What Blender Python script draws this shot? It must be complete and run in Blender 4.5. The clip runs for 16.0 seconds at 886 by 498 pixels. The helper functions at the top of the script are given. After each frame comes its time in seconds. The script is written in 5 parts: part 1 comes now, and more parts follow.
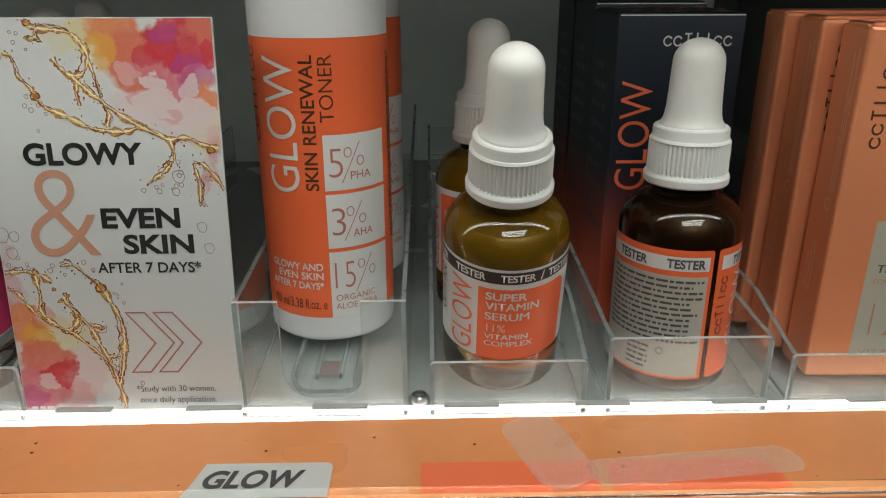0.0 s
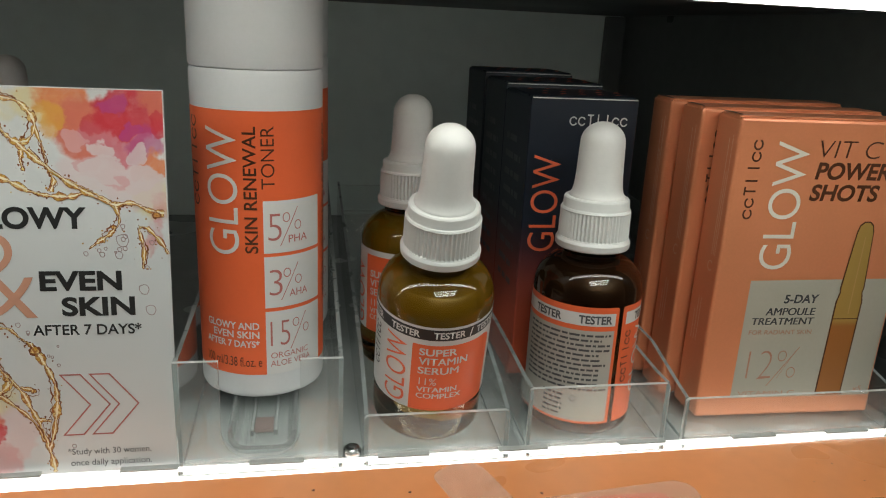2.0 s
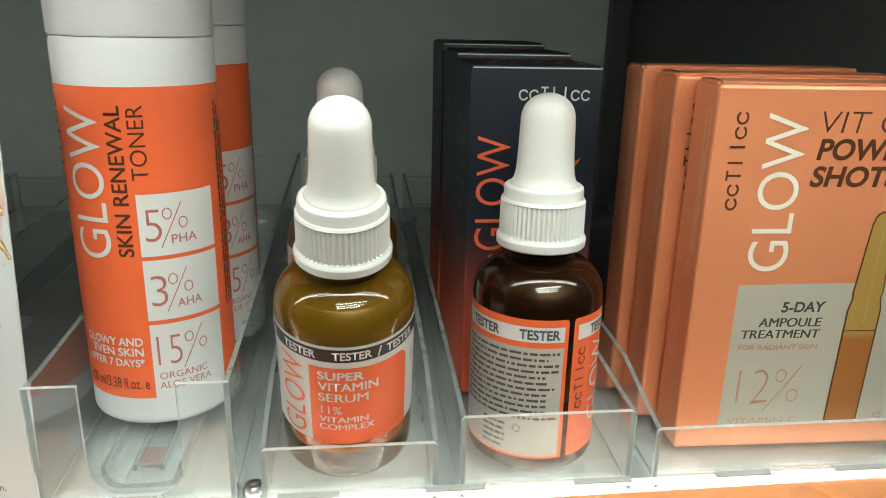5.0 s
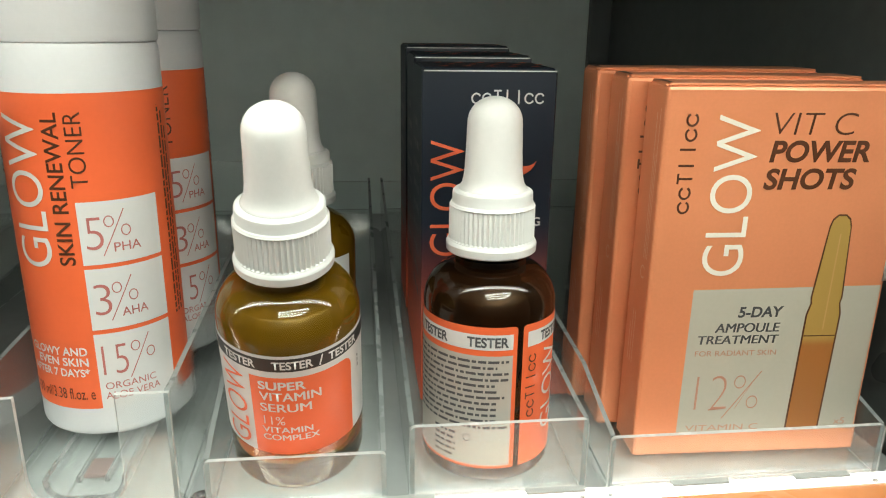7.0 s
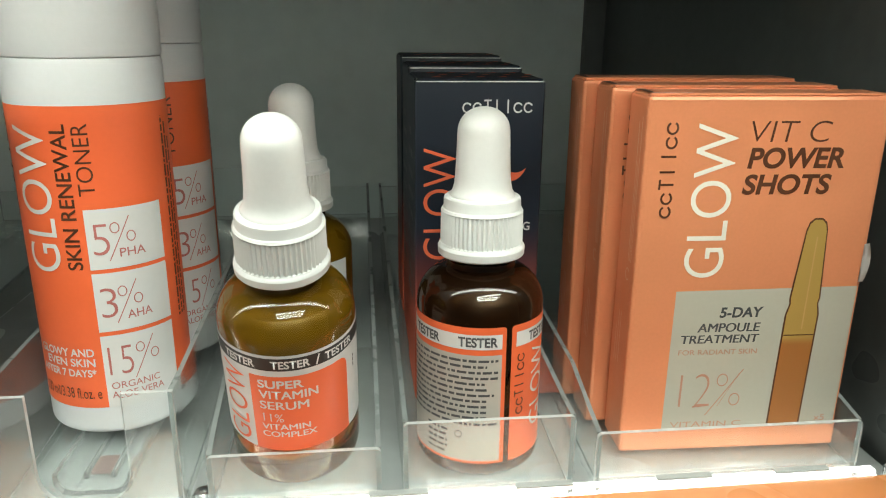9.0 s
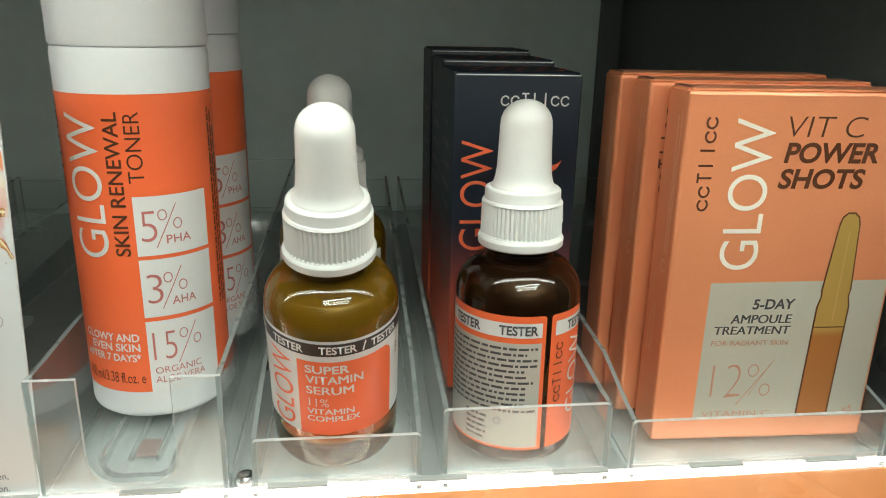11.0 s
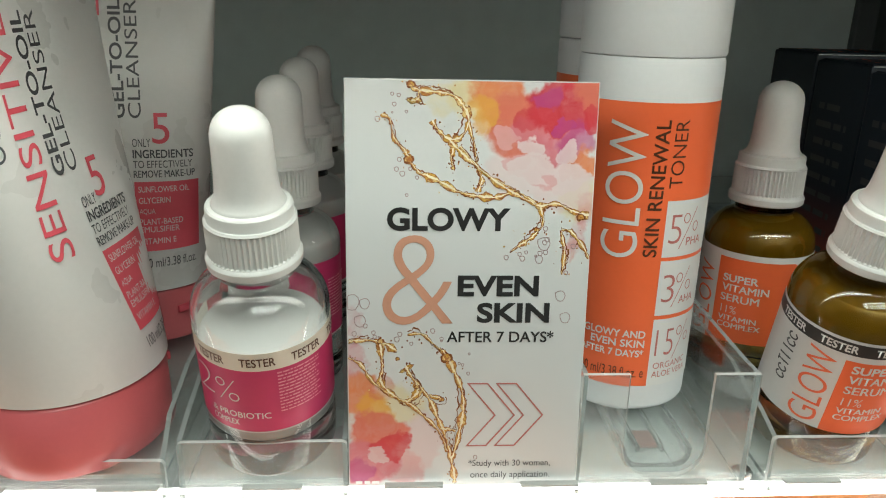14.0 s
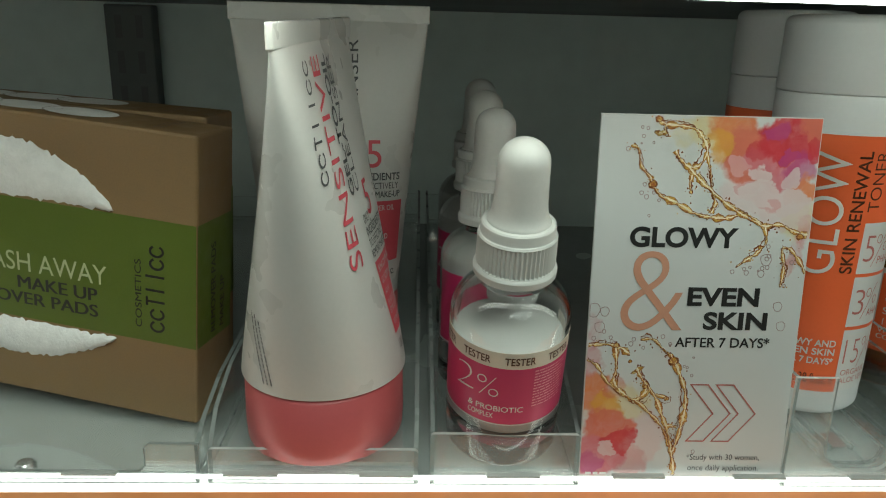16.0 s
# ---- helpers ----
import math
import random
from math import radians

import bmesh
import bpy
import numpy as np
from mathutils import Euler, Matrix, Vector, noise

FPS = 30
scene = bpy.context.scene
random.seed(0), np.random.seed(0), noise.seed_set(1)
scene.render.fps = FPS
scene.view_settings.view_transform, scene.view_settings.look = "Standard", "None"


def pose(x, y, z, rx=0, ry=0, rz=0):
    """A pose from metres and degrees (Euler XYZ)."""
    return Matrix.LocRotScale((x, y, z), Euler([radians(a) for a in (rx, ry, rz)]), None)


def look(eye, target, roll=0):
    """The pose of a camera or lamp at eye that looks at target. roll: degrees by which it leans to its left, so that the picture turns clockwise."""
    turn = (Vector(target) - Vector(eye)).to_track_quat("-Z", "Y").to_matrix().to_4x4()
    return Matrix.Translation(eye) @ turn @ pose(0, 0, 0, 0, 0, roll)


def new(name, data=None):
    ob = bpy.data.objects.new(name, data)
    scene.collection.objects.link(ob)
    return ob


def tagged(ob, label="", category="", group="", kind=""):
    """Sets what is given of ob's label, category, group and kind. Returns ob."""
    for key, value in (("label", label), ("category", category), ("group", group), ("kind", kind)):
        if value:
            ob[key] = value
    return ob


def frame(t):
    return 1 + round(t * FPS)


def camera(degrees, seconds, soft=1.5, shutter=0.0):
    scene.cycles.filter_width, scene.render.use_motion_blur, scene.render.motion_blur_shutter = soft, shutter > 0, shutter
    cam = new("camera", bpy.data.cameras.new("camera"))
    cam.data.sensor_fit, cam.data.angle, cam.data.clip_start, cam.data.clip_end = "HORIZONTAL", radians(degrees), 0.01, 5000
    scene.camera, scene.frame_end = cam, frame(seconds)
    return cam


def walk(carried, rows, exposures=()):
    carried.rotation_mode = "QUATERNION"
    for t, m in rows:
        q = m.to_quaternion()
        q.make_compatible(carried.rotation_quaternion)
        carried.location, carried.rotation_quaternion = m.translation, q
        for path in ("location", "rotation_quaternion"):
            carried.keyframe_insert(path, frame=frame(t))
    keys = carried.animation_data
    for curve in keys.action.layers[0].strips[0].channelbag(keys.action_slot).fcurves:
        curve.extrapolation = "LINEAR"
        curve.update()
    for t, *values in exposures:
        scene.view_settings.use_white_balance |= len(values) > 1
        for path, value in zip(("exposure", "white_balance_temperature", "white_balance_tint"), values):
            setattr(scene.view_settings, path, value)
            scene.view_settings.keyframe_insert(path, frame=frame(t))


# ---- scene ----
cam = camera(62.3, 16.0, 1.1)
METRES, EYE, TILT, LEAN, TURN = 0.40, 0.118, 3.0, 0.0, -1.2
ROWS = [
    (0.0, 0.0, 0.0, 0.0, -0.04, -23.72, 0.1),
    (0.5, -0.0521, -0.034, -0.0038, -5.17, -23.15, -1.4),
    (1.0, -0.1022, -0.0765, 0.0226, -5.33, -20.79, -2.38),
    (1.5, -0.0936, -0.0602, 0.0314, -7.18, -19.73, -3.17),
    (2.0, -0.0371, -0.0327, 0.0238, -8.36, -19.78, -3.1),
    (2.5, 0.0071, -0.0248, 0.0229, -9.35, -19.66, -2.85),
    (3.0, 0.0231, -0.0228, 0.0228, -9.14, -19.51, -2.54),
    (3.5, 0.035, -0.0054, 0.0171, -8.98, -19.8, -2.43),
    (6.0, 0.0706, 0.0612, -0.0039, -3.4, -20.64, -1.09),
    (6.5, 0.073, 0.056, -0.0022, -3.99, -20.4, -1.32),
    (7.0, 0.1002, 0.0533, -0.001, -5.07, -20.2, -1.04),
    (7.5, 0.1105, 0.0445, -0.0005, -5.21, -20.11, -0.86),
    (8.0, 0.1083, 0.036, 0.0036, -4.98, -19.92, -0.75),
    (10.5, 0.0953, 0.0315, 0.0072, -5.14, -20.03, -0.98),
    (11.0, 0.0742, 0.0269, 0.0051, -5.05, -20.27, -1.38),
    (11.5, 0.0322, 0.0263, 0.0093, -4.72, -20.45, -1.13),
    (12.0, -0.0423, 0.0311, 0.0149, -3.69, -20.89, -0.87),
    (12.5, -0.105, 0.037, 0.0176, -3.71, -21.58, -0.64),
    (13.0, -0.1697, 0.0375, 0.0088, -3.07, -21.92, -1.14),
    (13.5, -0.2097, 0.04, 0.0126, -2.44, -21.28, -1.3),
    (14.0, -0.2559, 0.03, 0.0145, -1.54, -21.37, -1.32),
    (14.5, -0.2817, 0.012, 0.0222, -1.84, -20.89, -1.5),
    (15.0, -0.3168, -0.002, 0.0267, -1.67, -20.49, -1.65),
    (15.5, -0.3616, -0.0166, 0.027, -1.23, -20.25, -1.91),
    (16.0, -0.4172, -0.0274, 0.0271, -0.42, -19.65, -1.54),
]
walk(cam, [(t, pose(0, 0, EYE, TILT, LEAN, TURN) @ pose(METRES * x, METRES * y, METRES * z, 90 + pitch, roll, yaw)) for t, x, y, z, yaw, pitch, roll in ROWS],
     exposures=[(0.0, -0.76, 6500, 8), (0.5, -0.63, 6500, 12), (1.0, -0.55, 6500, 10), (1.5, -0.85, 6500, 8), (2.0, -0.69, 6500, 8), (3.0, -0.53, 6450, 2), (3.5, -0.33, 6450, 1), (6.0, 0.22, 6550, 4), (7.0, 0.27, 6600, 4), (8.0, 0.22, 6550, 3), (10.5, 0.21, 6500, 2), (11.0, 0.08, 6500, 2), (11.5, -0.14, 6500, 2), (12.0, 0.02, 6500, 4), (12.5, 0.06, 6500, 6), (13.5, -0.24, 6450, 4), (14.5, -0.20, 6400, 2), (15.2, -0.39, 6350, 0), (16.0, -0.88, 6350, -5)])

# ---------- light ----------
world = bpy.data.worlds.new("shop_air")
scene.world = world
world.use_nodes = True
world.node_tree.nodes["Background"].inputs[0].default_value = (0.80, 0.9, 1.0, 1)
world.node_tree.nodes["Background"].inputs[1].default_value = 0.42


def area_lamp(name, m, sx, sy, watts, colour):
    lamp = bpy.data.lights.new(name, "AREA")
    lamp.shape, lamp.size, lamp.size_y, lamp.energy, lamp.color = "RECTANGLE", sx, sy, watts, colour
    ob = new(name, lamp)
    ob.matrix_world = m
    return ob


LED_Y, LED_Z = 0.158, 0.1355
area_lamp("led_strip_light", pose(-0.130, LED_Y, LED_Z, 42, 0, 0), 0.64, 0.006, 0.178, (0.955, 1.0, 0.895))
for k in (-1, 0, 1):
    area_lamp("shop_ceiling_light", look((0.3, -1.3 + 0.30 * k, 1.5), (0, 0.2, 0.0)), 1.4, 0.10, 11.0, (0.93, 1.0, 0.935))


# ---------- materials ----------
def principled(name):
    m = bpy.data.materials.new(name)
    m.use_nodes = True
    return m, m.node_tree, m.node_tree.nodes["Principled BSDF"]


def surface(name, colour, rough=0.5, metal=0.0, vary=0.06, scale=60.0, bump=0.0, bump_scale=900.0, coat=0.0, spec=0.5, stain=0.0):
    """An opaque surface: colour with fine and coarse variation, uneven roughness and slight relief."""
    m, nt, b = principled(name)
    co = nt.nodes.new("ShaderNodeTexCoord")
    fine = nt.nodes.new("ShaderNodeTexNoise")
    fine.inputs["Scale"].default_value, fine.inputs["Detail"].default_value = scale * 12, 4
    coarse = nt.nodes.new("ShaderNodeTexNoise")
    coarse.inputs["Scale"].default_value, coarse.inputs["Detail"].default_value = scale, 3
    for n in (fine, coarse):
        nt.links.new(co.outputs["Object"], n.inputs["Vector"])
    both = nt.nodes.new("ShaderNodeMath")
    both.operation = "ADD"
    nt.links.new(fine.outputs["Fac"], both.inputs[0])
    nt.links.new(coarse.outputs["Fac"], both.inputs[1])
    ramp = nt.nodes.new("ShaderNodeMapRange")
    ramp.inputs["From Min"].default_value, ramp.inputs["From Max"].default_value = 0.6, 1.4
    ramp.inputs["To Min"].default_value, ramp.inputs["To Max"].default_value = 1 - vary, 1 + vary * 0.6
    nt.links.new(both.outputs[0], ramp.inputs["Value"])
    mul = nt.nodes.new("ShaderNodeVectorMath")
    mul.operation = "SCALE"
    mul.inputs[0].default_value = colour
    nt.links.new(ramp.outputs[0], mul.inputs["Scale"])
    nt.links.new(mul.outputs[0], b.inputs["Base Color"])
    rr = nt.nodes.new("ShaderNodeMapRange")
    rr.inputs["From Min"].default_value, rr.inputs["From Max"].default_value = 0.3, 0.7
    rr.inputs["To Min"].default_value, rr.inputs["To Max"].default_value = rough * 0.8, min(1, rough * 1.2)
    nt.links.new(coarse.outputs["Fac"], rr.inputs["Value"])
    nt.links.new(rr.outputs[0], b.inputs["Roughness"])
    b.inputs["Metallic"].default_value = metal
    b.inputs["Coat Weight"].default_value = coat
    b.inputs["Coat Roughness"].default_value = 0.08
    b.inputs["Specular IOR Level"].default_value = spec
    if bump:
        n = nt.nodes.new("ShaderNodeTexNoise")
        n.inputs["Scale"].default_value, n.inputs["Detail"].default_value = bump_scale, 5
        nt.links.new(co.outputs["Object"], n.inputs["Vector"])
        bp = nt.nodes.new("ShaderNodeBump")
        bp.inputs["Strength"].default_value, bp.inputs["Distance"].default_value = bump, 0.0004
        nt.links.new(n.outputs["Fac"], bp.inputs["Height"])
        nt.links.new(bp.outputs[0], b.inputs["Normal"])
    return m


def fade(name, low, high, z0, z1, rough=0.45):
    """Printed carton whose ink runs from one colour at the foot to another higher up."""
    m, nt, b = principled(name)
    co = nt.nodes.new("ShaderNodeTexCoord")
    xyz = nt.nodes.new("ShaderNodeSeparateXYZ")
    nt.links.new(co.outputs["Object"], xyz.inputs[0])
    r = nt.nodes.new("ShaderNodeMapRange")
    r.inputs["From Min"].default_value, r.inputs["From Max"].default_value = z0, z1
    r.interpolation_type = "SMOOTHSTEP"
    nt.links.new(xyz.outputs["Z"], r.inputs["Value"])
    mix = nt.nodes.new("ShaderNodeMix")
    mix.data_type = "RGBA"
    mix.inputs["A"].default_value, mix.inputs["B"].default_value = (*low, 1), (*high, 1)
    nt.links.new(r.outputs[0], mix.inputs["Factor"])
    nt.links.new(mix.outputs["Result"], b.inputs["Base Color"])
    b.inputs["Roughness"].default_value = rough
    n = nt.nodes.new("ShaderNodeTexNoise")
    n.inputs["Scale"].default_value = 1400
    nt.links.new(co.outputs["Object"], n.inputs["Vector"])
    bp = nt.nodes.new("ShaderNodeBump")
    bp.inputs["Strength"].default_value, bp.inputs["Distance"].default_value = 0.08, 0.0002
    nt.links.new(n.outputs["Fac"], bp.inputs["Height"])
    nt.links.new(bp.outputs[0], b.inputs["Normal"])
    return m


def clear(name, colour, rough=0.0, ior=1.49):
    m, nt, b = principled(name)
    b.inputs["Base Color"].default_value = (*colour, 1)
    b.inputs["Transmission Weight"].default_value = 1.0
    b.inputs["Roughness"].default_value = rough
    b.inputs["IOR"].default_value = ior
    return m


def glowing(name, colour, strength):
    m, nt, b = principled(name)
    b.inputs["Base Color"].default_value = (0.8, 0.8, 0.8, 1)
    b.inputs["Emission Color"].default_value = (*colour, 1)
    b.inputs["Emission Strength"].default_value = strength
    return m


ACRYLIC_EDGE = surface("sawn_acrylic_edge", (0.24, 0.26, 0.255), 0.3, vary=0.15, scale=200)
ACRYLIC = clear("clear_acrylic", (0.97, 0.985, 0.98), 0.02)
# a little diffuse white paints in the pale reflections that veil the front lips
LIP_VEIL = clear("veiled_lip_acrylic", (0.95, 0.96, 0.955), 0.04)
LIP_VEIL.node_tree.nodes["Principled BSDF"].inputs["Transmission Weight"].default_value = 0.955
# a paler grey stands in for the brighter gleam of the lips' edges
LIP_EDGE = surface("bright_lip_edge", (0.58, 0.59, 0.58), 0.25, vary=0.12, scale=200)
# finger marks and haze on the trays
_t = ACRYLIC.node_tree
_c, _n, _m = _t.nodes.new("ShaderNodeTexCoord"), _t.nodes.new("ShaderNodeTexNoise"), _t.nodes.new("ShaderNodeMapRange")
_n.inputs["Scale"].default_value, _n.inputs["Detail"].default_value = 90, 6
_m.inputs["From Min"].default_value, _m.inputs["From Max"].default_value = 0.45, 0.75
_m.inputs["To Min"].default_value, _m.inputs["To Max"].default_value = 0.015, 0.16
_t.links.new(_c.outputs["Object"], _n.inputs["Vector"])
_t.links.new(_n.outputs["Fac"], _m.inputs["Value"])
_t.links.new(_m.outputs[0], _t.nodes["Principled BSDF"].inputs["Roughness"])
CLEAR_GLASS = clear("clear_glass", (0.97, 0.97, 0.97), 0.0, 1.5)
AMBER_GLASS = clear("amber_glass", (0.80, 0.52, 0.14), 0.0, 1.5)
BROWN_GLASS = clear("brown_glass", (0.24, 0.115, 0.045), 0.0, 1.5)
OLIVE_SERUM = surface("olive_serum", (0.108, 0.071, 0.005), 0.3, vary=0.03)
DARK_SERUM = surface("dark_serum", (0.020, 0.010, 0.005), 0.3, vary=0.03)
MILK_SERUM = surface("milky_serum", (0.41, 0.405, 0.39), 0.4, vary=0.03)
WHITE_PLASTIC = surface("white_plastic", (0.66, 0.66, 0.64), 0.38, vary=0.03, bump=0.03)
RUBBER = surface("white_rubber", (0.64, 0.63, 0.61), 0.42, vary=0.04, bump=0.05, bump_scale=1500)
MATT_WHITE = surface("matt_white_plastic", (0.62, 0.63, 0.64), 0.45, vary=0.03, bump=0.02)
TUBE_WHITE = surface("satin_white_tube", (0.63, 0.615, 0.595), 0.30, vary=0.03, bump=0.03, bump_scale=500)
PAPER = surface("white_label_paper", (0.64, 0.64, 0.63), 0.45, vary=0.03, bump=0.03)
CARD_PAPER = surface("white_card", (0.555, 0.565, 0.565), 0.4, vary=0.03, bump=0.02)
ORANGE = surface("orange_label", (0.81, 0.14, 0.045), 0.42, vary=0.03, bump=0.02)
ORANGE_CARTON = surface("peach_metallic_carton", (0.74, 0.27, 0.13), 0.36, metal=0.22, vary=0.05, scale=90, bump=0.03)
GREY_PRINT = surface("pale_grey_print", (0.42, 0.40, 0.33), 0.4, vary=0.03)
BLACK_INK = surface("black_ink", (0.02, 0.02, 0.02), 0.45, vary=0.1)
BROWN_INK = surface("dark_brown_ink", (0.09, 0.03, 0.012), 0.45, vary=0.1)
GREY_INK = surface("dark_grey_ink", (0.07, 0.07, 0.075), 0.45, vary=0.1)
WHITE_INK = surface("white_ink", (0.66, 0.65, 0.63), 0.45, vary=0.05)
PEACH_INK = surface("peach_ink", (0.52, 0.26, 0.175), 0.45, vary=0.06)
RED_INK = surface("orange_red_ink", (0.83, 0.16, 0.07), 0.45, vary=0.06)
ROSE_INK = surface("rose_outline_ink", (0.46, 0.145, 0.13), 0.45, vary=0.06)
MAGENTA = surface("magenta_label", (0.52, 0.03, 0.125), 0.4, vary=0.04)
CREAM = surface("cream_band", (0.72, 0.66, 0.56), 0.45, vary=0.04)
PINK_CAP = surface("coral_pink_plastic", (0.52, 0.112, 0.122), 0.38, vary=0.04, bump=0.03)
PINK_PRINT = surface("pink_print", (0.66, 0.09, 0.12), 0.42, vary=0.04)
NAVY = fade("navy_carton", (0.62, 0.10, 0.04), (0.008, 0.014, 0.026), 0.0, 0.060)
KRAFT = surface("kraft_cardboard", (0.225, 0.142, 0.066), 0.6, vary=0.12, scale=150, bump=0.12, bump_scale=1800)
GREEN = surface("olive_green_print", (0.094, 0.132, 0.016), 0.5, vary=0.08, scale=150, bump=0.08)
COTTON = surface("white_cotton", (0.80, 0.80, 0.79), 0.95, vary=0.12, scale=300, bump=0.7, bump_scale=900)
AMPOULE_INK = fade("amber_print", (0.33, 0.125, 0.03), (0.38, 0.235, 0.06), 0.033, 0.036)
STEEL = surface("dark_grey_steel", (0.115, 0.125, 0.125), 0.5, vary=0.08, scale=8, bump=0.05)
BACK_GREY = surface("grey_back_panel", (0.70, 0.79, 0.76), 0.5, vary=0.08, scale=6, bump=0.06, bump_scale=500)
SHELF_WHITE = surface("pale_grey_shelf", (0.31, 0.32, 0.315), 0.25, vary=0.08, scale=12)
BLACK_PANEL = surface("black_panel", (0.090, 0.098, 0.095), 0.32, vary=0.2, scale=12)
ORANGE_RAIL = surface("orange_rail_print", (0.84, 0.32, 0.12), 0.3, vary=0.06, scale=14, coat=0.5)
RED_STICKER = surface("coral_red_sticker", (0.95, 0.20, 0.085), 0.4, vary=0.03)
YELLOW_RAIL = surface("yellow_rail_print", (0.70, 0.36, 0.03), 0.4, vary=0.06, scale=14)
LED_WHITE = glowing("led_diffuser", (1.0, 0.97, 0.92), 6.5)
RAIL_WHITE = glowing("glowing_rail_white", (1.0, 0.98, 0.94), 2.8)
SHOP_WALL = surface("shop_wall_paint", (0.55, 0.54, 0.52), 0.7, vary=0.1, scale=2)
SHOP_FLOOR = surface("shop_floor_vinyl", (0.42, 0.40, 0.37), 0.4, vary=0.1, scale=3)
TAPE = surface("dull_clear_tape", (0.62, 0.55, 0.48), 0.45)
TAPE.node_tree.nodes["Principled BSDF"].inputs["Alpha"].default_value = 0.22


# ---------- building blocks ----------
def part(name, bm, material, parent=None, label="", smooth=None):
    """One mesh object from a bmesh; smooth: the angle in degrees below which edges are shaded round."""
    me = bpy.data.meshes.new(name)
    bmesh.ops.recalc_face_normals(bm, faces=bm.faces)
    if smooth is not None:
        for fc in bm.faces:
            fc.smooth = True
        for e in bm.edges:
            if len(e.link_faces) == 2 and e.calc_face_angle(0) > radians(smooth):
                e.smooth = False
    bm.to_mesh(me)
    bm.free()
    me.materials.append(material)
    ob = new(name, me)
    if parent is not None:
        ob.parent = parent
    if label:
        ob["label"] = label
    return ob


def thing(name, m, label, category, group="", kind=""):
    ob = new(name)
    ob.empty_display_size = 0.01
    ob.matrix_basis = m
    return tagged(ob, label, category, group, kind)


def box(x0, y0, z0, x1, y1, z1, bevel=0.0, segments=2, bm=None):
    own = bm or bmesh.new()
    res = bmesh.ops.create_cube(own, size=1.0)
    bmesh.ops.transform(own, verts=res["verts"], matrix=Matrix.LocRotScale(((x0 + x1) / 2, (y0 + y1) / 2, (z0 + z1) / 2), None, (x1 - x0, y1 - y0, z1 - z0)))
    if bevel:
        edges = {e for v in res["verts"] for e in v.link_edges}
        bmesh.ops.bevel(own, geom=list(edges), offset=bevel, segments=segments, affect="EDGES", profile=0.5)
    return own


def lathe(profile, steps=64, bm=None, ribs=None):
    """A turned body from (radius, height) pairs; ribs: (z0, z1, count, depth) presses upright ribs into that stretch."""
    own = bm or bmesh.new()
    rings = []
    for r, z in profile:
        if r < 1e-6:
            rings.append([own.verts.new((0, 0, z))])
            continue
        ring = []
        for i in range(steps):
            a = 2 * math.pi * i / steps
            rr = r
            if ribs and ribs[0] <= z <= ribs[1]:
                rr = r - ribs[3] * (0.5 - 0.5 * math.cos(a * ribs[2]))
            ring.append(own.verts.new((rr * math.sin(a), -rr * math.cos(a), z)))
        rings.append(ring)
    for a, b in zip(rings, rings[1:]):
        for i in range(steps):
            j = (i + 1) % steps
            if len(a) == 1 and len(b) > 1:
                own.faces.new((a[0], b[j], b[i]))
            elif len(b) == 1 and len(a) > 1:
                own.faces.new((a[i], a[j], b[0]))
            elif len(a) > 1:
                own.faces.new((a[i], a[j], b[j], b[i]))
    return own


def arc(cx, cz, r, a0, a1, n):
    return [(cx + r * math.cos(radians(a0 + (a1 - a0) * i / n)), cz + r * math.sin(radians(a0 + (a1 - a0) * i / n))) for i in range(n + 1)]


LOOSE_PRINT = ("dirt_speck", "watercolour", "gold_splash", "drop_print", "small_print", "side_print", "back_print", "moon_print", "seal_print")


